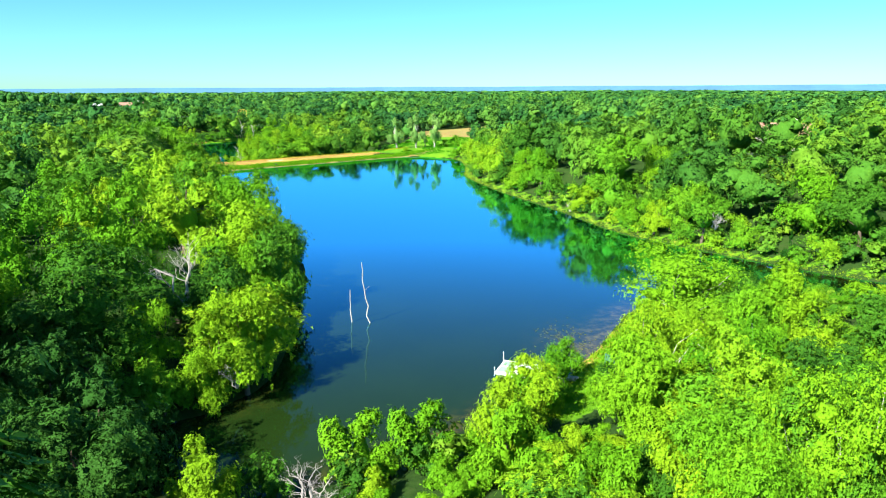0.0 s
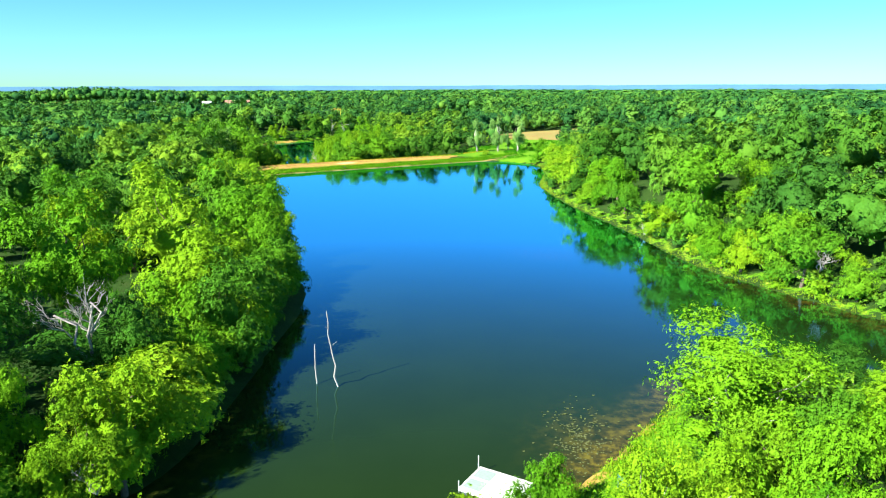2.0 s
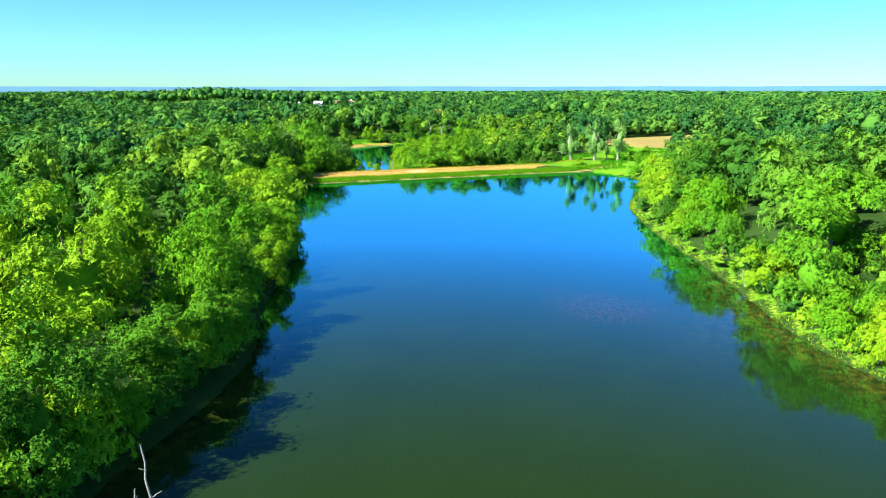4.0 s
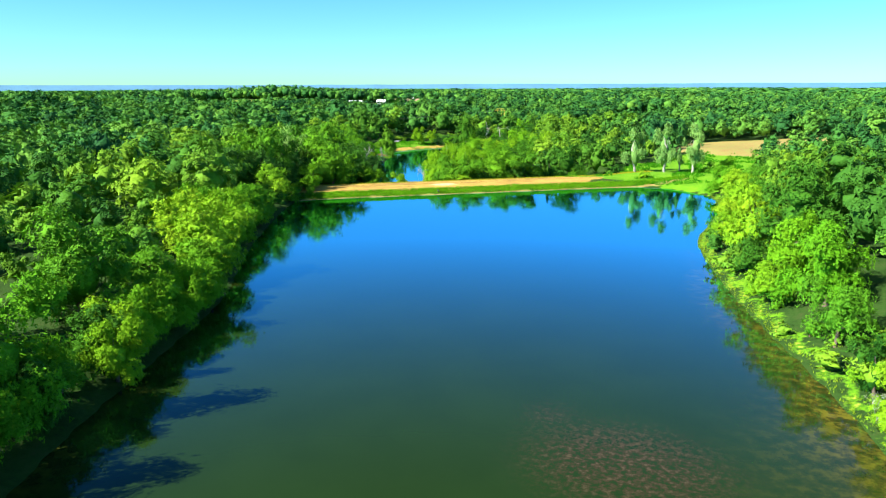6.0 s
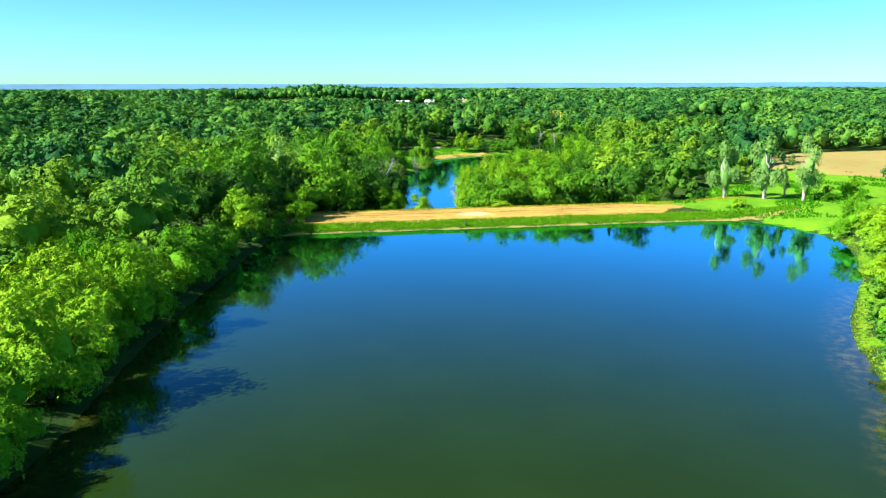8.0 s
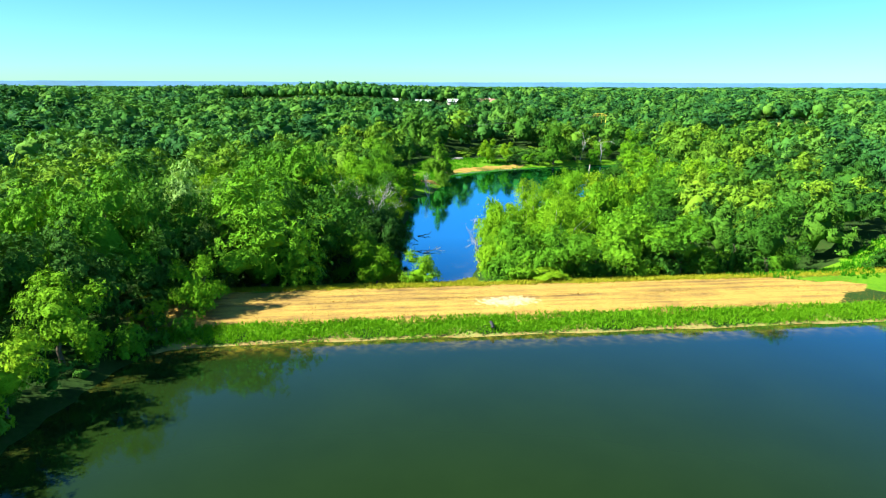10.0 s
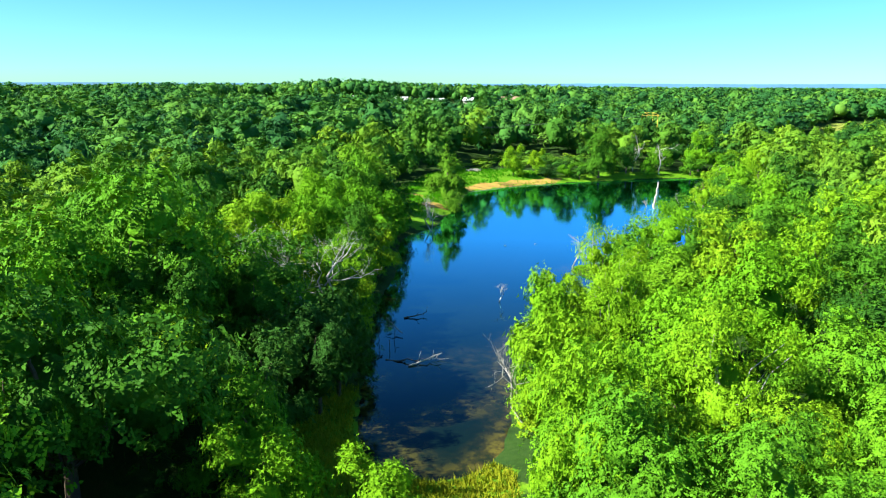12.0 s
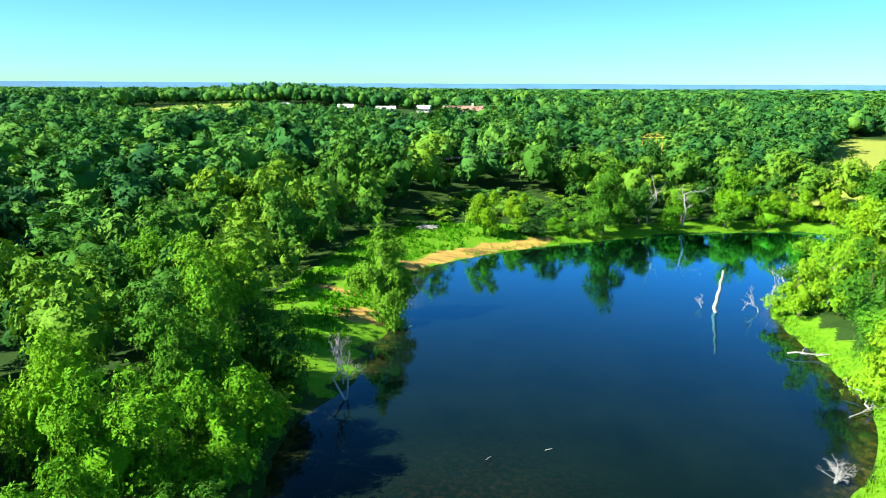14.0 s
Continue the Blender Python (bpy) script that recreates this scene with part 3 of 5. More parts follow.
def build_ground():
    gx, gy = spaced(-190, 110, 1.9, 4700), spaced(-10, 470, 1.9, 4700)
    X, Y = np.meshgrid(gx, gy)
    x, y = X.ravel(), Y.ravel()
    z = ground(x, y)
    nx = len(gx)
    i, j = np.meshgrid(np.arange(len(gy) - 1), np.arange(nx - 1), indexing="ij")
    k = (i * nx + j).ravel()
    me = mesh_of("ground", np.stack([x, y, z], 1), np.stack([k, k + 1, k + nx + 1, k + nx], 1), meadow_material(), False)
    a, s, d1, d2 = dam_along(x, y), dam_across(x, y), gap1(x, y), gap2(x, y)
    dam = (a > 70) & (a < 168)
    lawn = np.zeros(len(x))
    lawn[in_poly(LAWN, x, y) | in_poly(DOCK_LAWN, x, y) | (dam & (s > 1.1) & (s < 2.9)) | (dam & (s > 12.8) & (s < 20))] = 1
    lawn[in_poly(POND_TIP, x, y) & (d2 > 0)] = 1
    lawn[in_poly(BEACH, x, y) | in_poly(FAR_FIELD, x, y)] = 1
    lawn[(d1 > 0) & (d1 < 2.5) & (x > 0)] = np.maximum(lawn[(d1 > 0) & (d1 < 2.5) & (x > 0)], 0.6)
    lawn[(d2 > 0) & (d2 < 6) & (y > 385)] = 1
    lawn[(d2 > 0) & (d2 < 4) & (x > -95) & (y > 320)] = 1
    straw = np.zeros(len(x))
    straw[(s > 2.6) & (s < 13.0) & (a > 66) & (a < 148 - 1.6 * np.abs(s - 8))] = 1
    straw[(s > 13) & (s < 17.5) & (a > 78) & (a < 150)] = 0.54
    straw[(np.abs(d2 - 1.6) < 1.7) & (y > 366) & (x < -134)] = 1
    straw[np.hypot((x + 137.5) / 3.5, (y - 341.5) / 2.2) < 1] = 1
    straw[np.hypot((x + 147) / 5, (y - 347.5) / 1.2) < 1] = 1
    straw[(d1 > -0.3) & (d1 < 0.4) & (x > 9) & (y > 56) & (y < 70)] = 1
    straw[(d1 > 0) & (d1 < 1.6) & (x > 5) & (y > 95) & (y < 215)] = 0.42
    sand = np.zeros(len(x))
    bare = np.hypot((a - dam_along(-56.4, 235.8)) / 3.9, (s - dam_across(-56.4, 235.8)) / 1.7)
    sand[:] = np.clip(1.5 - bare, 0, 1) * 0.75
    field = np.zeros(len(x))
    field[in_poly(FIELD_A, x, y)] = 1
    field[dam & (s > -1.5) & (s < 0.7)] = 1
    hay = np.where(in_poly(FARM_FIELD, x, y) | in_poly(FIELD_N, x, y), 1.0, 0.0)
    for name, v in (("lawn", lawn), ("straw", straw), ("sand", sand), ("field", field), ("hay", hay)):
        me.attributes.new(name, "FLOAT", "POINT").data.foreach_set("value", v.astype(np.float32))
    return tagged(new("ground", me), "rolling grassy ground with lawn, dry grass and earth", "ground", kind="structure")


def build_water(name, line, level, mat, label):
    """A level sheet a little wider than the shoreline, in cells, with the shoals marked."""
    lo, hi = line.min(0) - 4, line.max(0) + 4
    step = 1.0
    gx, gy = np.arange(lo[0], hi[0], step), np.arange(lo[1], hi[1], step)
    X, Y = np.meshgrid(gx, gy)
    x, y = X.ravel(), Y.ravel()
    d = shore_gap(line, x, y)
    nx = len(gx)
    i, j = np.meshgrid(np.arange(len(gy) - 1), np.arange(nx - 1), indexing="ij")
    k = (i * nx + j).ravel()
    f = np.stack([k, k + 1, k + nx + 1, k + nx], 1)
    f = f[(d[f] < 1.6).any(1)]
    used, idx = np.unique(f, return_inverse=True)
    me = mesh_of(name, np.stack([x, y, np.full(len(x), level)], 1)[used], idx.reshape(-1, 4), mat, False)
    return me, x[used], y[used], d[used]


build_ground()
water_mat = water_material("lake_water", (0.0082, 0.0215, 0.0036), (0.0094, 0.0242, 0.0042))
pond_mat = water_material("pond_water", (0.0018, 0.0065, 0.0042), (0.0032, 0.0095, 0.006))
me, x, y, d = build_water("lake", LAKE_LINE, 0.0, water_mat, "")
edge = 1 - smooth(0.3, np.where((x > 8) & (y > 88), 6.5, 4.5), -d)
shoal = edge * (0.6 + 0.5 * waves(x, y, 9, 8)) * np.where(dam_across(x, y) > -4, 1.7, np.where(x > -2, 1.0, 0.35))
shoal += 0.5 * np.exp(-(((x - 13.5) / 3.2) ** 2 + ((y - 64.5) / 5) ** 2)) + 0.15 * np.exp(-(((x - 22) / 4.5) ** 2 + ((y - 131) / 14) ** 2))
weed = 0.9 * np.exp(-((((x - 10) / 6.5) ** 2 + ((y - 126) / 5.5) ** 2) ** 2)) + 0.45 * np.exp(-(((x - 3) / 1.6) ** 2 + ((y - 131) / 1.8) ** 2))
for name, v in (("shoal", shoal), ("weed", weed)):
    me.attributes.new(name, "FLOAT", "POINT").data.foreach_set("value", np.clip(v, 0, 1).astype(np.float32))
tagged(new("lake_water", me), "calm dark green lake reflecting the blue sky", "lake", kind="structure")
me, x, y, d = build_water("pond", POND_LINE, POND_LEVEL, pond_mat, "")
shoal = (1 - smooth(0.3, 3.0, -d)) * 0.4 + 0.6 * smooth(282, 256, y) * np.clip(0.45 + 1.3 * waves(x, y, 11, 4), 0, 1)
weed = 0.12 * np.exp(-(((x + 106) / 9) ** 2 + ((y - 312) / 10) ** 2))
for name, v in (("shoal", shoal), ("weed", weed)):
    me.attributes.new(name, "FLOAT", "POINT").data.foreach_set("value", np.clip(v, 0, 1).astype(np.float32))
tagged(new("pond_water", me), "still dark blue pond below the grassy dam", "pond", kind="structure")

# ---- the woods ----
def scatter(x0, x1, y0, y1, step, seed):
    r = np.random.RandomState(seed)
    gx, gy = np.meshgrid(np.arange(x0, x1, step), np.arange(y0, y1, step))
    x, y = gx.ravel() + r.uniform(-0.42, 0.42, gx.size) * step, gy.ravel() + r.uniform(-0.42, 0.42, gx.size) * step
    return x, y, r


def spire(c):
    """Draws the clumps of a crown in towards its top."""
    z0, z1 = c[:, 2].min(), c[:, 2].max()
    k = 1.15 - 0.85 * (c[:, 2:3] - z0) / (z1 - z0)
    return np.hstack([c[:, :2] * k, c[:, 2:3]])


WOOD = "leafy green broadleaf tree in the lakeside wood"
BROAD = [tree_kind("broadleaf_tree", 10 + i, h, rx, nl, 2900, 0.215, leaf_mat, bark_mat, WOOD, lobe=lb)
         for i, (h, rx, nl, lb) in enumerate(((10, 4.6, 34, 0.30), (11.0, 4.8, 40, 0.27), (9, 4.4, 28, 0.34), (11, 4.5, 44, 0.26), (9.5, 4.8, 32, 0.31), (10.5, 4.4, 36, 0.29)))]
FINE = [tree_kind("broadleaf_tree", 30 + i, 10, 4.0, nl, 4600, 0.175, leaf_mat, bark_mat, "large leafy green broadleaf tree on the bank", lobe=lb) for i, (nl, lb) in enumerate(((36, 0.30), (44, 0.27), (30, 0.33), (38, 0.29)))]
BRIGHT = [tree_kind("young_tree", 40 + i, 10, 4.0, nl, 4600, 0.175, leaf_bright_mat, bark_mat, "bright yellow-green young tree, part of its brightness painted sunlight", lobe=lb) for i, (nl, lb) in enumerate(((34, 0.30), (28, 0.34), (40, 0.28)))]
FULL = [tree_kind("young_tree", 45 + i, 10, 4.0, 46, 9500, 0.108, leaf_bright_mat, pale_bark_mat, "full-crowned yellow-green tree with pale limbs", lobe=0.32, limbs=14, reach=1.02, jitter=0.4) for i in range(2)]
PALE = [tree_kind("pale_tree", 50, 10, 4.0, 44, 5200, 0.17, leaf_silver_mat, pale_bark_mat, "tall pale grey-green tree above the wood", lobe=0.29)]
TALL = [tree_kind("cottonwood_tree", 55 + i, 10, 2.3, 26, 2300, 0.15, leaf_silver_mat, pale_bark_mat, "slender pale-barked tree on the lawn", base=0.2, lobe=0.30) for i in range(2)]
LONE = [tree_kind("conical_tree", 60, 10, 4.0, 60, 10000, 0.14, leaf_lone_mat, bark_mat, "lone conical green tree on the pond's point", base=-0.1, lobe=0.25, shape=spire)]
BUSH = [tree_kind("shrub", 70 + i, 3, 2.1, 9, 560, 0.20, leaf_mat, bark_mat, "rounded green shrub on the water's edge", "shrub", base=-0.1, lobe=0.40) for i in range(3)]
SPRY = [tree_kind("bush", 80, 5, 1.8, 22, 2300, 0.14, leaf_bright_mat, bark_mat, "bright green shrub with upright shoots", "shrub", base=0.0, lobe=0.34)]
DEEP = [tree_kind("broadleaf_tree", 95 + i, 10, 4.2, nl, 2500, 0.24, leaf_deep_shade_mat, bark_mat, "deep green broadleaf tree, part of its dark painted shade", lobe=0.29) for i, nl in enumerate((38, 46))]
DARK = [tree_kind("cedar_tree", 90 + i, 8, 2.2, 24, 1800, 0.16, leaf_dark_mat, bark_mat, "dark green cedar among the broadleaf trees", base=0.02, lobe=0.30, shape=spire) for i in range(2)]
KINDS = {"full": FULL, "fine": FINE, "bright": BRIGHT, "pale": PALE, "tall": TALL, "lone": LONE, "bush": BUSH, "spry": SPRY, "broad": BROAD, "dark": DARK, "deep": DEEP}
SPAN = {"full": (10, 3.9), "fine": (10, 3.8), "bright": (10, 3.8), "pale": (10, 4), "tall": (10, 2.3), "lone": (10, 4), "bush": (3, 2.1), "spry": (5, 1.8), "broad": (10.2, 3.9), "dark": (8, 2.2), "deep": (10, 3.8)}

# trees set one by one: kind, x, y, height of the top, half width
SET_SOUTH = [("bright", -13.2, 34.2, 6.2, 2.1), ("spry", -5.4, 40.2, 5.0, 2.4), ("spry", -1.4, 41.0, 5.4, 2.2), ("bright", 4.5, 40.5, 7.8, 2.6), ("full", 15.5, 46.5, 10.4, 3.0), ("full", 20.5, 44.5, 9.6, 3.3),
             ("full", 17.5, 28.5, 13.0, 3.6), ("full", 12.0, 24.5, 12.0, 2.8), ("bright", 23.5, 50, 11.0, 3.0), ("full", 22.6, 62.5, 10.8, 5.6), ("bright", 32, 62, 9.0, 3.6), ("bright", 8.5, 51.4, 4.8, 1.8), ("bright", 10.3, 55.4, 4.4, 1.6), ("fine", 13.0, 50.8, 3.6, 1.9), ("bush", 17.2, 57.2, 2.6, 1.6)]
SET_WEST = [("bright", -16.5, 54, 9.4, 3.6), ("bright", -24.5, 53.5, 8.8, 2.5), ("fine", -19.2, 74, 11.2, 4.6), ("fine", -20.5, 64, 10.4, 4.0), ("bright", -22, 71, 9.8, 3.2), ("fine", -22.5, 88, 8.0, 3.6), ("bright", -22.4, 96, 6.4, 3.0),
            ("fine", -42, 96, 10.0, 4.8), ("bright", -39.4, 136.8, 5.2, 2.2), ("bright", -38.4, 131, 6.6, 2.9), ("bright", -41.5, 141, 6.0, 2.6), ("bright", -36, 126.5, 6.8, 2.9), ("fine", -44.5, 134, 8.6, 3.6), ("bright", -32.5, 120.5, 6.2, 2.6), ("bright", -66, 164, 10.4, 3.0), ("pale", -94, 226, 15.0, 6.2), ("bright", -106.5, 259, 11.0, 3.0), ("bright", -97, 240, 12.5, 4.6), ("broad", -104, 243.5, 12.5, 4.4), ("bright", -111, 250, 10.0, 3.8), ("broad", -99, 250.5, 9.4, 4.0), ("bright", -118, 245, 11.0, 4.2), ("bright", -110, 237, 11.5, 3.8)]
# unseen tall trees left of the view, added to throw shade on the bank
SET_UNSEEN_SHADE = [("broad", -27, 20, 18.5, 5), ("broad", -35, 27, 18.5, 5.2), ("broad", -23.5, 11, 15, 5), ("broad", -42, 36, 18, 5), ("broad", -33, 13, 18.5, 5), ("broad", -48, 45, 17, 5), ("broad", -30.5, 36.5, 20, 4.6), ("broad", -35, 43, 21, 4.8), ("broad", -40, 51, 20, 5)]
SET_HILL = [("broad", 45.4, 135.8, 13.6, 3.8), ("broad", 50.4, 135.2, 13.6, 3.6), ("fine", 47, 137.5, 13.6, 3.8), ("fine", 53, 138, 13.6, 3.8), ("bright", 43.5, 141, 13.6, 3.4), ("bright", 91, 168, 14.0, 3.2)]
SET_POND = [("full", -62, 263.5, 9.0, 4.2), ("fine", -51.5, 263.5, 9.6, 4.4), ("bright", -44.5, 266, 8.0, 3.4), ("bush", -54.6, 257.5, 3.4, 2.0), ("bright", -77, 271, 6.2, 3.0), ("full", -78, 286.5, 7.6, 3.6), ("bright", -83.6, 287.5, 0.6, 2.3), ("fine", -82.4, 283.5, 0.8, 2.4), ("bright", -79.2, 279, 4.6, 2.8), ("full", -73.5, 277, 7.2, 3.6), ("full", -76.5, 298, 8.6, 4.2),
            ("bright", -80.5, 243.4, 3.8, 3.0), ("bright", -75.3, 246.3, 2.4, 2.6), ("fine", -85.2, 246, 4.8, 3.3), ("deep", -89, 251, 5.0, 3.2), ("deep", -93.5, 257.5, 3.8, 2.8), ("bright", -66, 253.5, 8.5, 3.4), ("lone", -136.3, 344.6, 9.0, 4.8)]
SET_NORTH = [("bright", -145, 391, 5.6, 3.2), ("bright", -143.5, 403, 3.6, 2.6), ("fine", -127, 408, 10.8, 5.2), ("bright", -106, 434, 8.2, 5.0), ("fine", -134, 315, 10.5, 4.4), ("fine", -141, 322, 10.5, 4.4), ("fine", -129, 308, 9.4, 3.8), ("bright", -131.5, 298, 8.8, 3.8), ("fine", -156, 325, 9.0, 4.0),
             ("tall", -18.2, 278, 14.0, 3.5), ("tall", -10.5, 279, 15.4, 3.3), ("tall", -3.2, 280, 15.2, 3.0), ("tall", -7.0, 283, 11.5, 1.8), ("bush", -22, 275, 4.2, 2.4), ("bush", 1, 283, 5.0, 2.2), ("bright", 5.5, 286, 6.5, 2.2), ("bush", -14, 268.5, 3.6, 1.9)]
# the deep trees here and below carry the bank's shade in their leaves
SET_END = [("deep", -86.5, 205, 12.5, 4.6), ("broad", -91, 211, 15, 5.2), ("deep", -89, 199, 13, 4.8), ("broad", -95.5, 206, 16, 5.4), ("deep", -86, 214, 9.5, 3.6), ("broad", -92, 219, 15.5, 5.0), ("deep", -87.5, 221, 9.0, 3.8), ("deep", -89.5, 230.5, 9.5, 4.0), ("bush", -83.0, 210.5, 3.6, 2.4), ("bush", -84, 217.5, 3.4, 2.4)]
SET_DEEP_SHADE = [("deep", -26, 42.5, 9.6, 4.2), ("deep", -19.5, 33, 9.4, 3.6), ("deep", -22.5, 29.5, 10.5, 4.0), ("deep", -17, 26.5, 9.0, 3.2), ("deep", -21.5, 40, 8.6, 3.6), ("deep", -31.5, 48.5, 10.0, 4.4), ("deep", -26.5, 35.5, 10.5, 4.0)]
SET_DELL = [("bright", -127, 287, 6.4, 3.4), ("bright", -120, 286.5, 7.0, 3.8), ("fine", -113.5, 287.5, 6.6, 3.4)]
tr = np.random.RandomState(7)
SET = SET_SOUTH + SET_END + SET_HILL + SET_UNSEEN_SHADE + SET_WEST + SET_DELL + SET_DEEP_SHADE + SET_POND + SET_NORTH
sx, sy, sr = np.array([q[1] for q in SET]), np.array([q[2] for q in SET]), np.array([q[4] for q in SET])


def plant(kind, x, y, z, height, half, tilt=3):
    ks = KINDS[kind]
    h0, r0 = SPAN[kind]
    copy_thing(ks[tr.randint(len(ks))], pose(x, y, z, tr.uniform(-tilt, tilt), tr.uniform(-tilt, tilt), tr.uniform(0, 360)) @ Matrix.Diagonal((half / r0, half / r0, height / h0, 1)))


for kind, px, py, top, half in SET:
    pz = float(ground(np.array([px]), np.array([py]))[0])
    plant(kind, px, py, pz, top - pz, half)


def apart(x, y, radius, r, close=0.75):
    """The places, taken at random but the large trees first, that keep clear of one another."""
    order = np.argsort(-radius * r.uniform(0.6, 1.0, len(x)))
    kept, kx, ky, kr = [], np.empty(len(x)), np.empty(len(x)), np.empty(len(x))
    n = 0
    for i in order:
        if n and (np.hypot(kx[:n] - x[i], ky[:n] - y[i]) < close * (kr[:n] + radius[i])).any():
            continue
        kx[n], ky[n], kr[n] = x[i], y[i], radius[i]
        kept.append(i)
        n += 1
    return np.sort(np.array(kept))


# the rest of the wood
x, y, r = scatter(-190, 130, 6, 470, 3.1, 21)
d1, d2 = gap1(x, y), gap2(x, y)
keep = (d1 > 1.6) & (d2 > 1.6) & ~open_land(x, y) & ~((x > -0.64 * y - 5) & (x < -6) & (y < 40))
for qx, qy, qr in zip(sx, sy, sr):
    keep &= np.hypot(x - qx, y - qy) > qr * 0.75 + 1.2
x, y, d1, d2 = x[keep], y[keep], d1[keep], d2[keep]
near = np.minimum(d1, d2)
g = ground(x, y)
size = (0.58 + 0.70 * r.uniform(0, 1, len(x)) ** 1.5) * (0.76 + 0.24 * smooth(1, 12, near))
south = (y > 14) & (y < 86) & (x > -32) & (x < 62)
size[south & (x > -8) & (y < 64) & (x < 42)] *= 0.62
# the first stand lies out of view and is raised to throw shade
tall = ((x < -0.64 * y - 5) & (y < 50) & (x > -60)) | ((x > -122) & (x < -84) & (y > 200) & (y < 246)) | ((x > -128) & (x < -99) & (y > 240) & (y < 264))
size[tall] *= 1.4
size[(x < -150) & (x > -245) & (y > 385) & (y < 470)] *= 1.35
size[np.hypot(x - 46, y - 137) < 6] *= 1.15
west = (y > 92) & (y < 168) & (x < -20) & (x > -75)
size[west & (near > 8)] *= 0.62
size[west & (near <= 8)] *= np.where(y[west & (near <= 8)] < 145, 0.74, 1.0)
size[(x > 9) & (x < 75) & (y > 200) & (y < 330)] *= 0.68
size[(x > 9) & (x < 110) & (y > 250) & (y < 318)] *= 0.8
size[np.hypot(x + 88.5, y - 305) < 5.5] *= 0.25
size[np.hypot(x + 87, y - 297.5) < 3] *= 0.45
size[(x > -118) & (x < -103) & (y > 253) & (y < 271)] *= 1.2
dell = (y > 206) & (y < 335) & (x > -130) & (x < -22) & (near < 30)
bank = ((near < 10) & (y > 60) & (y < 445)) | ((x > -62) & (x < -14) & (y > 44) & (y < 118) & (near < 34))
# tops are capped to keep dock lawn, inlet, pond and houses in camera view
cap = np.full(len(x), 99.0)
sight_wedge = (x > 0.14 * y) & (x < 0.29 * y) & (y < 50)
cap[sight_wedge] = 24 * (1 - y[sight_wedge] / 49.5) - 0.8
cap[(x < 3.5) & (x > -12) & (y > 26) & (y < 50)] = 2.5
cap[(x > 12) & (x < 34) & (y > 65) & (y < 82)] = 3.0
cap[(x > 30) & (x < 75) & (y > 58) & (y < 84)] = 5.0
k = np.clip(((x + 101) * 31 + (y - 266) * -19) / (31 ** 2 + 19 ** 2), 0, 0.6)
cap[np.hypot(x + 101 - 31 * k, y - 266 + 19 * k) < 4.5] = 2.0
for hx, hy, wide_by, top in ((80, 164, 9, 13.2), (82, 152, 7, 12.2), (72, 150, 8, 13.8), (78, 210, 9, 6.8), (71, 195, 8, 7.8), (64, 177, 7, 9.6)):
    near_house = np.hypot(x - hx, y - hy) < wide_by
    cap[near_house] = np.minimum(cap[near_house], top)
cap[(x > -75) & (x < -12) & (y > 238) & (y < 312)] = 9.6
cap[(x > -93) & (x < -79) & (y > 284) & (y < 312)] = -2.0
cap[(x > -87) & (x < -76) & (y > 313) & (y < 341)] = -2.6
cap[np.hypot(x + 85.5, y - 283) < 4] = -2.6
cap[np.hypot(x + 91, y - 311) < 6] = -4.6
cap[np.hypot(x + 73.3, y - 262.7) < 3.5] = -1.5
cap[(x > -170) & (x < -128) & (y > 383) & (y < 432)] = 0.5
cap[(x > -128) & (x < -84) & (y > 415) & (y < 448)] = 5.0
vale = (x > -130) & (x < -20) & (y > 206) & (y < 335) & ~tall
size[vale] = np.minimum(size[vale], 1.02)
size[tall & (y > 200)] = np.clip(size[tall & (y > 200)], 1.25, 1.5)
bay = (x > -62) & (x < -13) & (y > 44) & (y < 128)
size[bay] = 0.62 + 0.72 * r.uniform(0, 1, int(bay.sum()))
size = np.minimum(size, (near + 0.6) / 3.4)
# where the tops are capped the growth is broad
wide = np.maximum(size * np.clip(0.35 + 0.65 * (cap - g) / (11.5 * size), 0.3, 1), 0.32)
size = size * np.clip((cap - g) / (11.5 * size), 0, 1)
# every crown keeps its own room
grow = np.nonzero(size > 0.09)[0]
grow = grow[apart(x[grow], y[grow], 4.7 * wide[grow] * np.where(bay[grow], 1.26, np.where((x[grow] < -12) & (y[grow] < 206), 1.16, 1.0)), r)]
x, y, near, g, size, wide, south, tall, west, dell, bank, bay = (q[grow] for q in (x, y, near, g, size, wide, south, tall, west, dell, bank, bay))
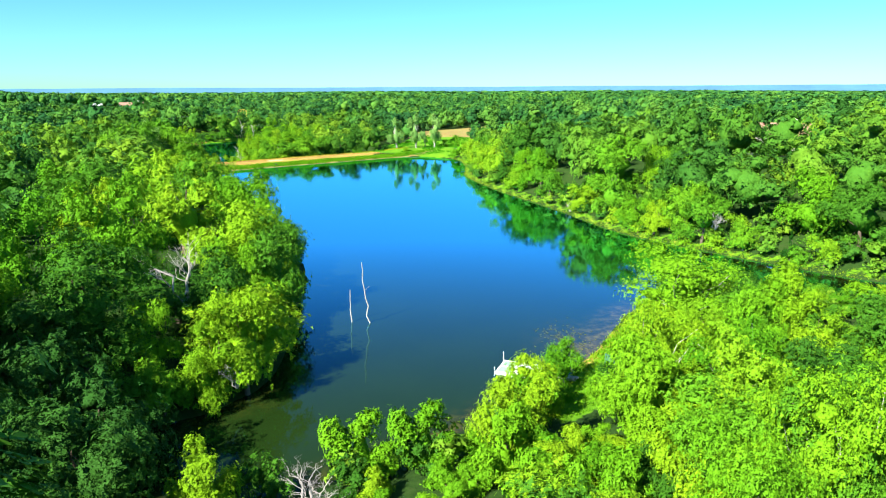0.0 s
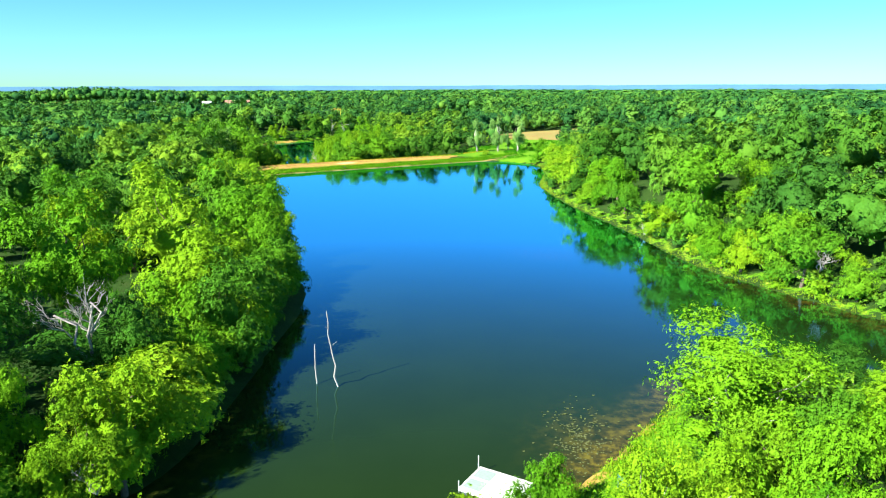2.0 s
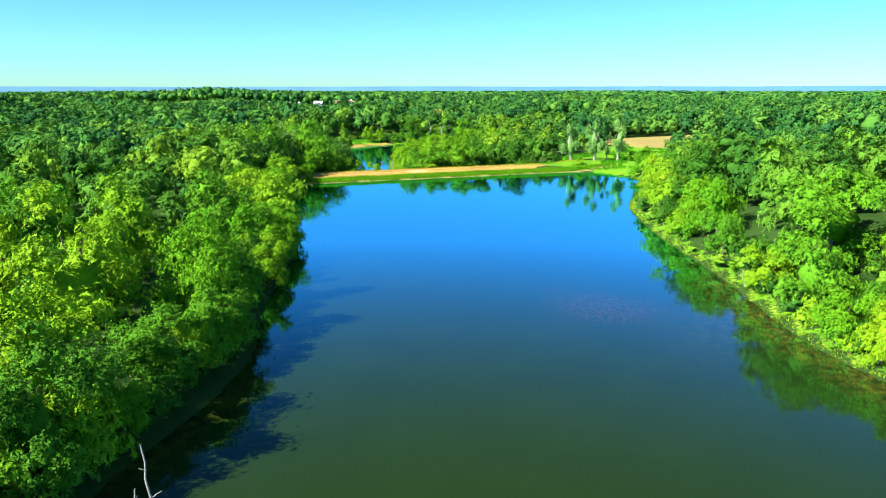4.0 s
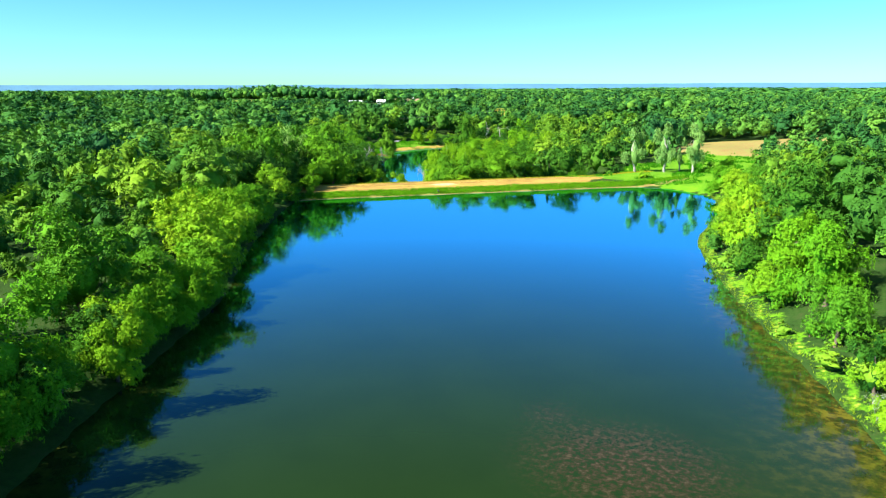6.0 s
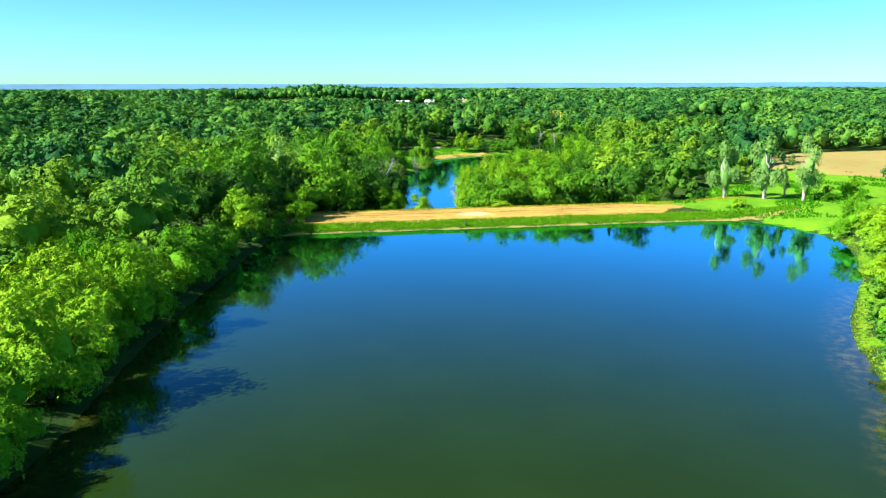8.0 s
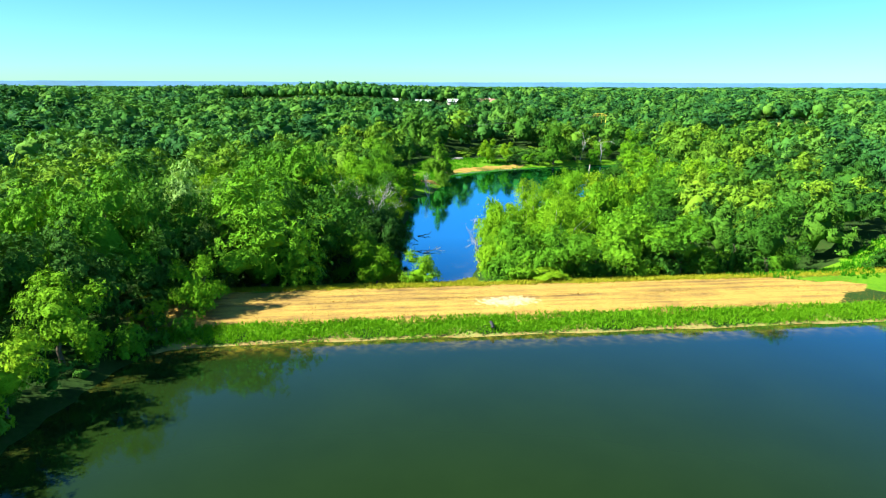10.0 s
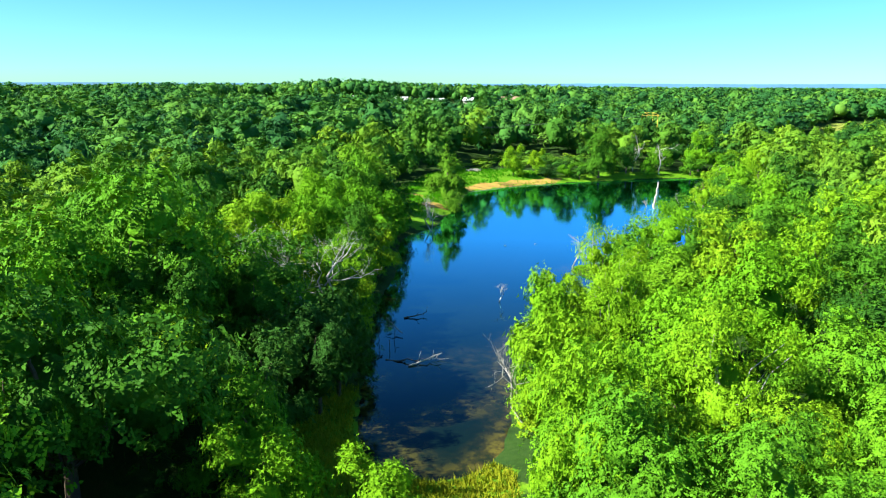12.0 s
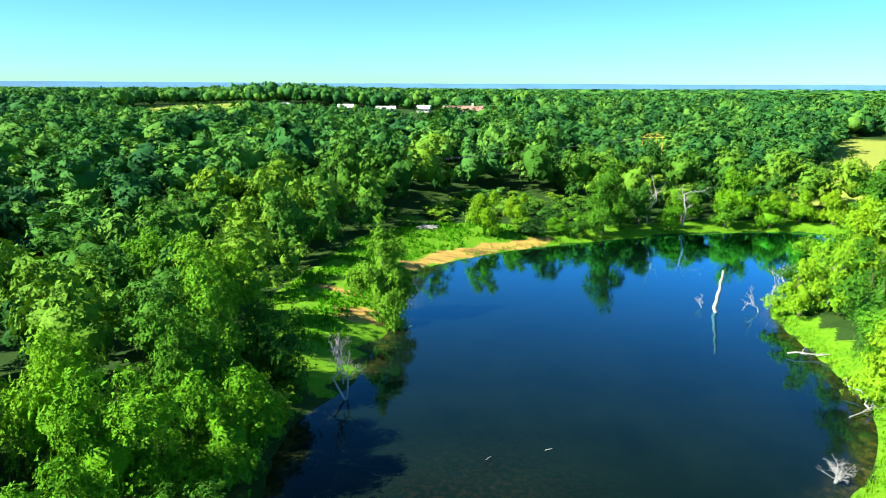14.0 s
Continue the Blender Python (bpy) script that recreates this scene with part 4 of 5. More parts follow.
# trees round the bank's bare tree are lowered to keep it in camera view
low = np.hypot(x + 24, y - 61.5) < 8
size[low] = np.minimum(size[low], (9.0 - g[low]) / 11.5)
order = list(np.argsort(near))
made = {"deep": 0, "broad": 0, "fine": 0, "bright": 0, "dark": 0}
rest = []
for i in order:
    u = r.uniform()
    close = (south[i] and near[i] < 26) or dell[i]
    if close:
        kind = "fine" if u < (0.42 if near[i] < 14 else 0.25) else "bright" if u < 0.86 and near[i] < 14 else "broad" if u < 0.92 else "dark"
    else:
        kind = "broad" if u < 0.66 else "deep" if u < 0.76 else "bright" if u < 0.93 else "dark"
    # west and bay trees get brighter leaves in place of sun on them
    if west[i] and kind == "deep":
        kind = "bright" if u < 0.72 else "broad"
    if kind in ("deep", "dark") and x[i] > -95 and 330 < y[i] < 405:
        kind = "broad"
    if bay[i]:
        kind = "bright" if u < 0.5 else "fine" if u < 0.72 else "broad"
    if x[i] > 0 and kind in ("deep", "dark") and u < 0.96:
        kind = "broad" if u < 0.73 else "bright"
    if close and tall[i] and kind != "dark":
        kind = "broad" if y[i] > 200 else "bright" if u < 0.5 else "fine"
    if kind == "broad" and -92 < x[i] < -52 and 252 < y[i] < 312:
        kind = "fine" if u < 0.7 else "bright"
    if close and made[kind] >= {"fine": 120, "bright": 90, "dark": 30, "broad": 250}[kind]:
        kind = "broad"
    if (close or bank[i]) and made[kind] < {"deep": 80, "broad": 250, "fine": 120, "bright": 90, "dark": 30}[kind]:
        made[kind] += 1
        plant(kind, x[i], y[i], g[i], SPAN[kind][0] * size[i] * r.uniform(0.88, 1.12), 4.8 * wide[i] * (0.5 if kind == "dark" else 1))
    else:
        rest.append(i)

# the low growth on the south bank
ux, uy, r = scatter(-4, 40, 22, 54, 3.3, 23)
k = (gap1(ux, uy) > 1.5) & (shore_gap(np.array(DOCK_LAWN, float), ux, uy) > 1.2)
for qx, qy, qr in zip(sx, sy, sr):
    k &= np.hypot(ux - qx, uy - qy) > qr * 0.6
ux, uy = ux[k], uy[k]
uz = ground(ux, uy)
for i in range(len(ux)):
    s = r.uniform(0.7, 1.2)
    # kept below the camera's sight line to the dock lawn
    if 0.14 < ux[i] / uy[i] < 0.28:
        s = min(s, (24 * (1 - uy[i] / 49.5) - uz[i]) / 5)
    if ux[i] < 3.5:
        s = min(s, 0.45)
    if s > 0.15:
        plant("spry", ux[i], uy[i], uz[i], 4.2 * s, 1.9 * min(1.1, s + 0.2))

# shrubs along the banks
bx, by, r = scatter(-150, 90, 14, 440, 2.7, 22)
b1, b2 = gap1(bx, by), gap2(bx, by)
bn = np.minimum(b1, b2)
k = (bn > 0.5) & (np.hypot(bx + 90, by - 312) > 3) & ((bn < 3.6) | ((bn < 15) & (bx > 16) & (by > 58) & (by < 155)) | ((bx > -93) & (bx < -62) & (by > 253) & (by < 315) & (b2 > 1)) | ((bx > -112) & (bx < -92) & (by > 246) & (by < 275))) & ~open_land(bx, by) & ~((b2 < 6) & (bx > -95) & (by > 318)) & ~((b2 < 6) & (by > 385)) & (r.uniform(size=len(bx)) < 0.72)
bx, by = bx[k], by[k]
bz = ground(bx, by)
bs = r.uniform(0.55, 1.15, len(bx)) * np.where(np.hypot(bx + 89, by - 304) < 6.5, 0.4, 1.0)
pick = r.permutation(len(bx))
for i in pick[:210]:
    plant("bush", bx[i], by[i], bz[i], 3 * bs[i], 2.1 * bs[i])
scrub = pick[210:]

# trees that lean out over the lake's west shore
step = np.hypot(*np.diff(LAKE_LINE, axis=0).T)
along = np.interp(np.arange(0, step.sum(), 3.1), np.concatenate([[0], np.cumsum(step)]), np.arange(len(LAKE_LINE)))
for q in along:
    wx, wy = np.interp(q, np.arange(len(LAKE_LINE)), LAKE_LINE[:, 0]), np.interp(q, np.arange(len(LAKE_LINE)), LAKE_LINE[:, 1])
    if wx > -14 or wy < 47 or wy > 196:
        continue
    wx, wy, s = wx - 2.4 + r.normal(0, 0.5), wy - 0.9 + r.normal(0, 0.5), r.uniform(0.4, 0.68)
    plant("bright" if r.uniform() < 0.55 else "broad", wx, wy, float(ground(np.array([wx]), np.array([wy]))[0]), 9.5 * s, 4.4 * s)

step = np.hypot(*np.diff(POND_LINE, axis=0).T)
along = np.interp(np.arange(0, step.sum(), 3.0), np.concatenate([[0], np.cumsum(step)]), np.arange(len(POND_LINE)))
for q in along:
    wx, wy = np.interp(q, np.arange(len(POND_LINE)), POND_LINE[:, 0]), np.interp(q, np.arange(len(POND_LINE)), POND_LINE[:, 1])
    if wx > -0.9 * (wy - 258) - 84 or wy < 258 or wy > 319:
        continue
    wx, wy, s = wx - 2.0 + r.normal(0, 0.4), wy - 0.9 + r.normal(0, 0.4), r.uniform(0.5, 0.8)
    s *= 0.72 if 267 < wy < 284 else 1
    if np.hypot(wx + 101, wy - 266) > 6:
        # dark leaves picked here for the bank's shade
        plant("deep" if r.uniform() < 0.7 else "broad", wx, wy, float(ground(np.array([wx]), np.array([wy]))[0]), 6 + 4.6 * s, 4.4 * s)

fa = np.arange(80, 160, 2.4)
fx, fy = DAM_U[0] * fa + DAM_N[0] * (DAM_S + 19.5), DAM_U[1] * fa + DAM_N[1] * (DAM_S + 19.5)
k = (shore_gap(np.array(POND_TIP, float), fx, fy) > 2) & ~in_poly(LAWN, fx, fy)
fx, fy = fx[k] + r.normal(0, 0.8, k.sum()), fy[k] + r.normal(0, 0.9, k.sum())
fz = ground(fx, fy)
for i in range(len(fx)):
    s = r.uniform(0.8, 1.5)
    plant("bush", fx[i], fy[i], fz[i], 3 * s, 2.1 * s)

# low growth at the foot of the dam, and second stems beside the largest trees
for kind, px, py, top, half in (("bright", -67.6, 254.8, 0.4, 2.4), ("fine", -64, 252.2, 1.4, 2.8), ("bright", -60.5, 249.8, 2.0, 2.6), ("fine", -56.5, 247, 2.6, 2.6),
                                ("bright", 12.6, 25.2, 11.2, 2.6), ("fine", 18.0, 29.4, 12.4, 3.2)):
    pz = float(ground(np.array([px]), np.array([py]))[0])
    plant(kind, px, py, pz, top - pz, half)

for ks in KINDS.values():
    for t in ks:
        for o in (*t.children, t):
            bpy.data.objects.remove(o)


def woods(name, label, x, y, g, h, rx, n_lobes, leaves, size, seed, level=1, mat=leaf_far_mat, kinds=6, core=0.6, body=0.48):
    """Many trees in one mesh: a few crowns, each set down many times at its own size and turn, with a tone for each tree."""
    rng = np.random.RandomState(seed)
    n = len(x)
    which = rng.randint(0, kinds, n)
    turn, tone = rng.uniform(0, 6.283, n), rng.uniform(0, 1, n)
    pieces = [[], [], []]
    ins, tones, first = [], [], 0
    for k in range(kinds):
        v, f, n_in, v_in, c = crown(rng, 1.0, 1.1, 1.15, n_lobes, leaves, size, rng.uniform(0.34, 0.44), None, level, 0.62, 0.28, 0.9, body, core)
        wide = np.percentile(np.hypot(v[:, 0], v[:, 1]), 96)
        low, high = np.percentile(v[:, 2], (1, 99.7))
        v = np.stack([v[:, 0] / wide, v[:, 1] / wide, 0.22 + 0.78 * (v[:, 2] - low) / (high - low)], 1)
        own = np.nonzero(which == k)[0]
        co, si = np.cos(turn[own])[:, None], np.sin(turn[own])[:, None]
        w = np.stack([x[own, None] + rx[own, None] * (v[:, 0] * co - v[:, 1] * si), y[own, None] + rx[own, None] * (v[:, 0] * si + v[:, 1] * co), g[own, None] + h[own, None] * v[:, 2]], 2)
        m = len(v)
        pieces[0].append(w.reshape(-1, 3))
        pieces[1].append((f[None] + (np.arange(len(own)) * m)[:, None, None]).reshape(-1, 3) + first)
        pieces[2].append(np.tile(np.arange(len(f)) < n_in, len(own)))
        ins.append(np.tile(np.arange(m) < v_in, len(own)))
        tones.append(np.repeat(tone[own], m))
        first += m * len(own)
    me = mesh_of(name, np.concatenate(pieces[0]), np.concatenate(pieces[1]), mat)
    me.polygons.foreach_set("use_smooth", np.concatenate(pieces[2]))
    me.attributes.new("inner", "FLOAT", "POINT").data.foreach_set("value", np.concatenate(ins).astype(np.float32))
    me.attributes.new("tone", "FLOAT", "POINT").data.foreach_set("value", np.concatenate(tones).astype(np.float32))
    return tagged(new(name, me), label, "woods", kind="stuff")


woods("bank_scrub", "low green scrub along the banks", bx[scrub], by[scrub], bz[scrub] - 0.4, 3.4 * bs[scrub], 2.1 * bs[scrub], 9, 170, 0.12, 58, 1, leaf_mid_mat, 6, 0.5, 0.4)


def in_sight(x, y):
    """The part of the country that the camera's path brings into view."""
    return ((y > 80 - 0.43 * x) | (x > -75)) & (y > 1.42 * x - 40)


rest = np.array(rest)
seen = in_sight(x[rest], y[rest])
mid = ((near[rest] < 42) & seen) | (np.hypot(x[rest], y[rest]) < 120) | ((np.hypot(x[rest], y[rest]) < 190) & seen) | (np.hypot(x[rest] + 95, y[rest] - 285) < 85)
a, b, c = rest[mid], rest[~mid & seen], rest[~mid & ~seen]
woods("lakeside_woods", "dense green broadleaf woods round the lake", x[a], y[a], g[a], 10.5 * size[a], 5.3 * wide[a], 20, 560, 0.085, 51, 1, leaf_mid_mat, 8, 0.52, 0.42)
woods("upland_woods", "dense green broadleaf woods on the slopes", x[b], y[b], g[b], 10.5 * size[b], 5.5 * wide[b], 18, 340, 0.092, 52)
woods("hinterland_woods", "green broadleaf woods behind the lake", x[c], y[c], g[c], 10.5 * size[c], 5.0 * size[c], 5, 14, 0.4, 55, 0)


def ring(r0, r1, step, seed):
    x, y, r = scatter(-r1 * 1.0, r1 * 0.75, -50, r1 + 230, step, seed)
    far = np.hypot(x + 60, y - 220)
    k = (far > r0) & (far < r1) & in_sight(x, y) & ~((x > -190) & (x < 130) & (y > 6) & (y < 470)) & ~open_land(x, y)
    return x[k], y[k], r


x, y, r = ring(0, 620, 7.2, 61)
g = ground(x, y)
s = r.uniform(0.75, 1.25, len(x))
s[(x < -215) & (x > -440) & (y > 470) & (y < 640) & (y < 640 + 0.25 * (x + 300))] *= 0.62
s[(x < -285) & (x > -425) & (y > 425) & (y < 525)] *= 0.6
s[(np.hypot(x + 255, y - 560) < 60) | (np.hypot(x + 310, y - 590) < 60)] = 0.46
s[np.hypot(x + 380, y - 575) < 45] = 0.5
k = (y < 600) & (x > -320) & (x < 160)
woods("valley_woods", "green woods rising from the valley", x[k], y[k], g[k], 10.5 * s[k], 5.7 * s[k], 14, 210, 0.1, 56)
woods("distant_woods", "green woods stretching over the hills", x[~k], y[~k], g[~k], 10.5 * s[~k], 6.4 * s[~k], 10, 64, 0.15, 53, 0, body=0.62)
for r0, r1, step, wide, seed in ((620, 1250, 20, 14, 62), (1250, 2600, 40, 26, 63)):
    x, y, r = ring(r0, r1, step, seed)
    g = ground(x, y)
    s = r.uniform(0.75, 1.25, len(x))
    woods("horizon_woods", "far green woods towards the horizon, leaves tinted for haze", x, y, g, 10 * s, wide * s, 6, 18, 0.24, seed + 40, 0, leaf_horizon_mat, body=0.7)
# the woods go on behind the start and to the sides
x, y, r = scatter(-320, 250, -90, 320, 8.5, 64)
k = ~((x > -190) & (x < 130) & (y > 6)) & ~in_sight(x, y) & ~open_land(x, y)
x, y = x[k], y[k]
s = r.uniform(0.75, 1.25, len(x))
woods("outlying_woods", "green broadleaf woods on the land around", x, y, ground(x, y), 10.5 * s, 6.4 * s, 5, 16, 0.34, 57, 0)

# ---- grasses ----
def blades(name, label, px, py, height, width, mat, seed, lean=0.35, level=None):
    """A tuft of three leaning blades at each place."""
    rng = np.random.RandomState(seed)
    z = ground(px, py) if level is None else np.full(len(px), level)
    px, py, z, height = (np.repeat(q, 3) for q in (px, py, z, height))
    n = len(px)
    px, py = px + rng.normal(0, 0.10, n), py + rng.normal(0, 0.10, n)
    th = rng.uniform(0, 6.283, n)
    h = height * rng.uniform(0.6, 1.25, n)
    w = width * rng.uniform(0.7, 1.3, n)
    base = np.stack([px, py, z - 0.03], 1)
    side = np.stack([np.cos(th) * w, np.sin(th) * w, np.zeros(n)], 1)
    tip = base + np.stack([rng.normal(0, lean, n) * h, rng.normal(0, lean, n) * h, h], 1)
    v = np.stack([base - side, base + side, tip], 1).reshape(-1, 3)
    me = mesh_of(name, v, np.arange(3 * n).reshape(n, 3), mat)
    return tagged(new(name, me), label, "grass", kind="stuff")


def on_dam(a0, a1, s0, s1, n, seed, ragged=0.5):
    rng = np.random.RandomState(seed)
    a = rng.uniform(a0, a1, n)
    s = rng.uniform(s0, s1, n) + ragged * waves(a, a * 0.3, 9, seed) + ragged * 0.4 * rng.normal(0, 1, n)
    return DAM_U[0] * a + DAM_N[0] * (s + DAM_S), DAM_U[1] * a + DAM_N[1] * (s + DAM_S)


gr = np.random.RandomState(91)
qx, qy = on_dam(68, 168, 0.3, 2.8, 15000, 31)
blades("bank_grass", "lush tall green grass along the dam's waterline", qx, qy, gr.uniform(0.12, 0.45, len(qx)), 0.05, grass_mat, 1)
qx, qy = on_dam(64, 165, 13.0, 17.8, 17000, 32, 0.7)
blades("rough_grass", "rough green and yellow grass on the dam's far edge", qx, qy, gr.uniform(0.10, 0.38, len(qx)), 0.045, foliage("rough_blades", ((0.3, (0.10, 0.22, 0.008)), (0.48, (0.25, 0.28, 0.014)), (0.66, (0.42, 0.32, 0.035))), ragged=0), 2)
qx, qy = on_dam(66, 148, 2.8, 13.2, 15000, 33, 0.3)
blades("dry_stubble", "mown golden dry grass on the dam's crest", qx, qy, gr.uniform(0.03, 0.09, len(qx)), 0.04, straw_mat, 3, 0.9)
qx, qy = gr.uniform(-94, -62, 40000), gr.uniform(233, 267, 40000)
k = in_poly(POND_TIP, qx, qy) & (gap2(qx, qy) > 0.1) & (dam_across(qx, qy) > 14)
blades("slope_grass", "tall yellow-green grass between the dam and the pond", qx[k], qy[k], gr.uniform(0.2, 0.55, k.sum()), 0.045, bpy.data.materials["rough_blades"], 8)
k = gr.randint(0, len(LAKE_LINE), 16000)
t = gr.uniform(0, 1, (len(k), 1))
q = LAKE_LINE[k] * (1 - t) + LAKE_LINE[(k + 1) % len(LAKE_LINE)] * t + gr.normal(0, 0.9, (len(k), 2))
q = q[(gap1(q[:, 0], q[:, 1]) > -0.25) & (q[:, 0] > 4)]
blades("lakeside_grass", "yellow-green rushes on the lake's edge", q[:, 0], q[:, 1], gr.uniform(0.10, 0.36, len(q)), 0.04, foliage("rushes", ((0.15, (0.06, 0.18, 0.006)), (0.5, (0.16, 0.25, 0.010)), (0.85, (0.34, 0.30, 0.05))), ragged=0), 4)
k = gr.randint(0, len(POND_LINE), 14000)
t = gr.uniform(0, 1, (len(k), 1))
q = POND_LINE[k] * (1 - t) + POND_LINE[(k + 1) % len(POND_LINE)] * t + gr.normal(0, 1.2, (len(k), 2))
q = q[(gap2(q[:, 0], q[:, 1]) > 0) & ((q[:, 1] > 380) | ((q[:, 0] > -97) & (q[:, 1] > 300)))]
blades("pondside_grass", "bright green grass on the pond's edge", q[:, 0], q[:, 1], gr.uniform(0.15, 0.45, len(q)), 0.05, grass_mat, 5)
qx, qy = gr.uniform(-175, -128, 12000), gr.uniform(330, 414, 12000)
k = in_poly(BEACH, qx, qy) & (gap2(qx, qy) > 3.4) & (waves(qx, qy, 10, 6) > -0.15)
blades("meadow_grass", "uneven green meadow grass beside the pond", qx[k], qy[k], gr.uniform(0.3, 0.9, k.sum()), 0.13, grass_mat, 6)
qx, qy = gr.uniform(-42, 16, 16000), gr.uniform(252, 328, 16000)
k = in_poly(LAWN, qx, qy) & (gap1(qx, qy) > 0.5) & (waves(qx, qy, 14, 7) > 0.02)
blades("lawn_tussocks", "long green grass on the lawn above the dam", qx[k], qy[k], gr.uniform(0.2, 0.7, k.sum()), 0.13, grass_mat, 7)
qx, qy = gr.uniform(3, 22, 9000), gr.uniform(46, 71, 9000)
k = in_poly(DOCK_LAWN, qx, qy) & (gap1(qx, qy) > 0.2)
blades("dock_grass", "uneven bright green grass beside the dock", qx[k], qy[k], gr.uniform(0.08, 0.3, k.sum()), 0.05, grass_mat, 9)
# floating leaves by the dock
qx, qy = 12.5 + gr.normal(0, 1.3, 300), 66 + gr.normal(0, 2.6, 300)
k = gap1(qx, qy) < -0.6
lv, lf = sprays(np.stack([qx[k], qy[k], np.full(k.sum(), 0.03)], 1), np.tile([0, 0, 6.0], (k.sum(), 1)), np.full(k.sum(), 0.09), gr, 0.8)
lv[:, 2] = 0.02 + 0.01 * gr.uniform(0, 1, len(lv))
tagged(new("water_lilies", mesh_of("water_lilies", lv, lf, foliage("pads", ((0.2, (0.07, 0.10, 0.025)), (0.8, (0.17, 0.17, 0.06))), 0.4, 0.1, ragged=0))), "scattered floating pads on the shallow water", "water plants", kind="stuff")

# ---- dead wood ----
def place(t, px, py, pz, turn=0, scale=1.0, tip=(0, 0)):
    t.matrix_basis = pose(px, py, pz, tip[0], tip[1], turn) @ Matrix.Diagonal((scale, scale, scale, 1))
    return t


place(dead_kind("dead_tree", 5, 7.6, 0.40, "bare grey dead tree standing above the bank wood", mat=dead_mat, thick=0.016, stems=3), -24, 62.4, 5.4, 40)
place(dead_kind("dead_shrub", 6, 4.2, 0.8, "bare pale leafless shrub on the near bank", "dead shrub", mat=dead_mat, stems=4), -7.4, 34.5, 1.2)
place(dead_kind("dead_shrub", 7, 3.0, 0.9, "tangle of bleached dead branches by the dock", "dead shrub", mat=dead_mat, stems=5), 7.0, 55.0, 0.0)
place(dead_kind("dead_tree", 8, 12.5, 0.6, "large grey leafless tree leaning over the pond", mat=dead_mat, stems=3, levels=4), -101.0, 266.2, -2.0)
place(dead_kind("leaning_snag", 9, 10.5, 0.42, "forked grey trunk leaning out over the pond", mat=pale_bark_mat, thick=0.011), -75.2, 264.4, -4.8, 0, 0.92, (6, -15))
place(dead_kind("dead_tree", 11, 7.6, 0.6, "slim bare dead tree standing in the pond's shallows", mat=dead_mat), -92.0, 311.6, -4.8, 70)
place(dead_kind("dead_shrub", 12, 3.4, 0.6, "bare twiggy snag standing in the pond", "dead shrub", mat=dead_mat), -93.6, 292.6, -4.9)
place(dead_kind("dead_tree", 13, 7.4, 0.5, "grey dead tree at the foot of the grassy point", mat=dead_mat, stems=2, levels=4), -125.0, 322.8, -4.8, 20)
place(dead_kind("dead_tree", 14, 13.0, 0.5, "tall bleached dead tree behind the pond", mat=dead_mat), -121.5, 421.0, -4.0)
place(dead_kind("dead_tree", 15, 12.0, 0.55, "tall bleached dead tree behind the pond", mat=dead_mat), -114.5, 424.0, -4.0, 90)
place(dead_kind("dead_shrub", 16, 3.0, 0.9, "bare branch standing out of the pond", "dead shrub", mat=dead_mat), -100.9, 371.4, -4.9, 0, 1.0, (0, -25))
place(dead_kind("dead_tree", 17, 5.0, 0.6, "leaning bare tree in the pond's shallows", mat=dead_mat), -94.0, 373.0, -4.9, 0, 1.0, (0, -28))
place(dead_kind("dead_tree", 18, 6.5, 0.5, "bleached bare tree on the pond's edge", mat=dead_mat), -91.8, 384.0, -4.8, 30)
place(dead_kind("dead_tree", 19, 5.2, 0.5, "bleached bare tree on the pond's edge", mat=dead_mat), -93.0, 380.0, -4.8, 80)
for i, (px, py, h) in enumerate(((-86.0, 374.5, 11.5), (-83.0, 375.0, 11.0), (-80.5, 381.0, 12.5))):
    place(dead_kind("bare_trunk_tree", 24 + i, h, 0.45, "half-dead tree with a pale bare trunk on the pond bank", mat=pale_bark_mat, levels=2), px, py, -3.9, 50 * i)
place(dead_kind("dead_shrub", 28, 3.2, 0.8, "grey leafless shrub on the east bank", "dead shrub", mat=dead_mat, stems=4), 26.2, 139.5, 0.4)
place(dead_kind("dead_shrub", 29, 3.6, 0.8, "grey leafless shrub on the east bank", "dead shrub", mat=dead_mat, stems=5), 43.0, 107.5, 3.2)
place(dead_kind("dead_shrub", 34, 3.0, 0.9, "pale tangle of dead branches at the pond's edge", "dead shrub", mat=dead_mat, stems=5), -83.5, 331.0, -4.9)
place(dead_kind("dead_shrub", 35, 2.6, 0.9, "brown tangle of dead twigs under the west bank trees", "dead shrub", mat=dead_mat, stems=5), -16.5, 51.5, 2.0)


def pole_stump(name, label, px, py, pz, h, r, seed, lean=(0, 0), mat=None):
    """A single weathered trunk with a broken top and stubs."""
    rng = np.random.RandomState(seed)
    t = thing(name, label, "snag", at=(px, py, pz))
    top = np.array([lean[0], lean[1], h])
    part("trunk", mesh_of("trunk", *bough(rng, (0, 0, -1.0), top, r, r * 0.45, 7, 0.03, 9), mat, False), mat, t)
    for k in (0.55, 0.78):
        e = rng.normal(0, 1, 3) * [0.5, 0.5, 0.2] + [0, 0, 0.25]
        part("stub", mesh_of("stub", *bough(rng, top * k, top * k + e * 0.7, r * 0.35, 0.012, 4), mat, False), mat, t)
    return t


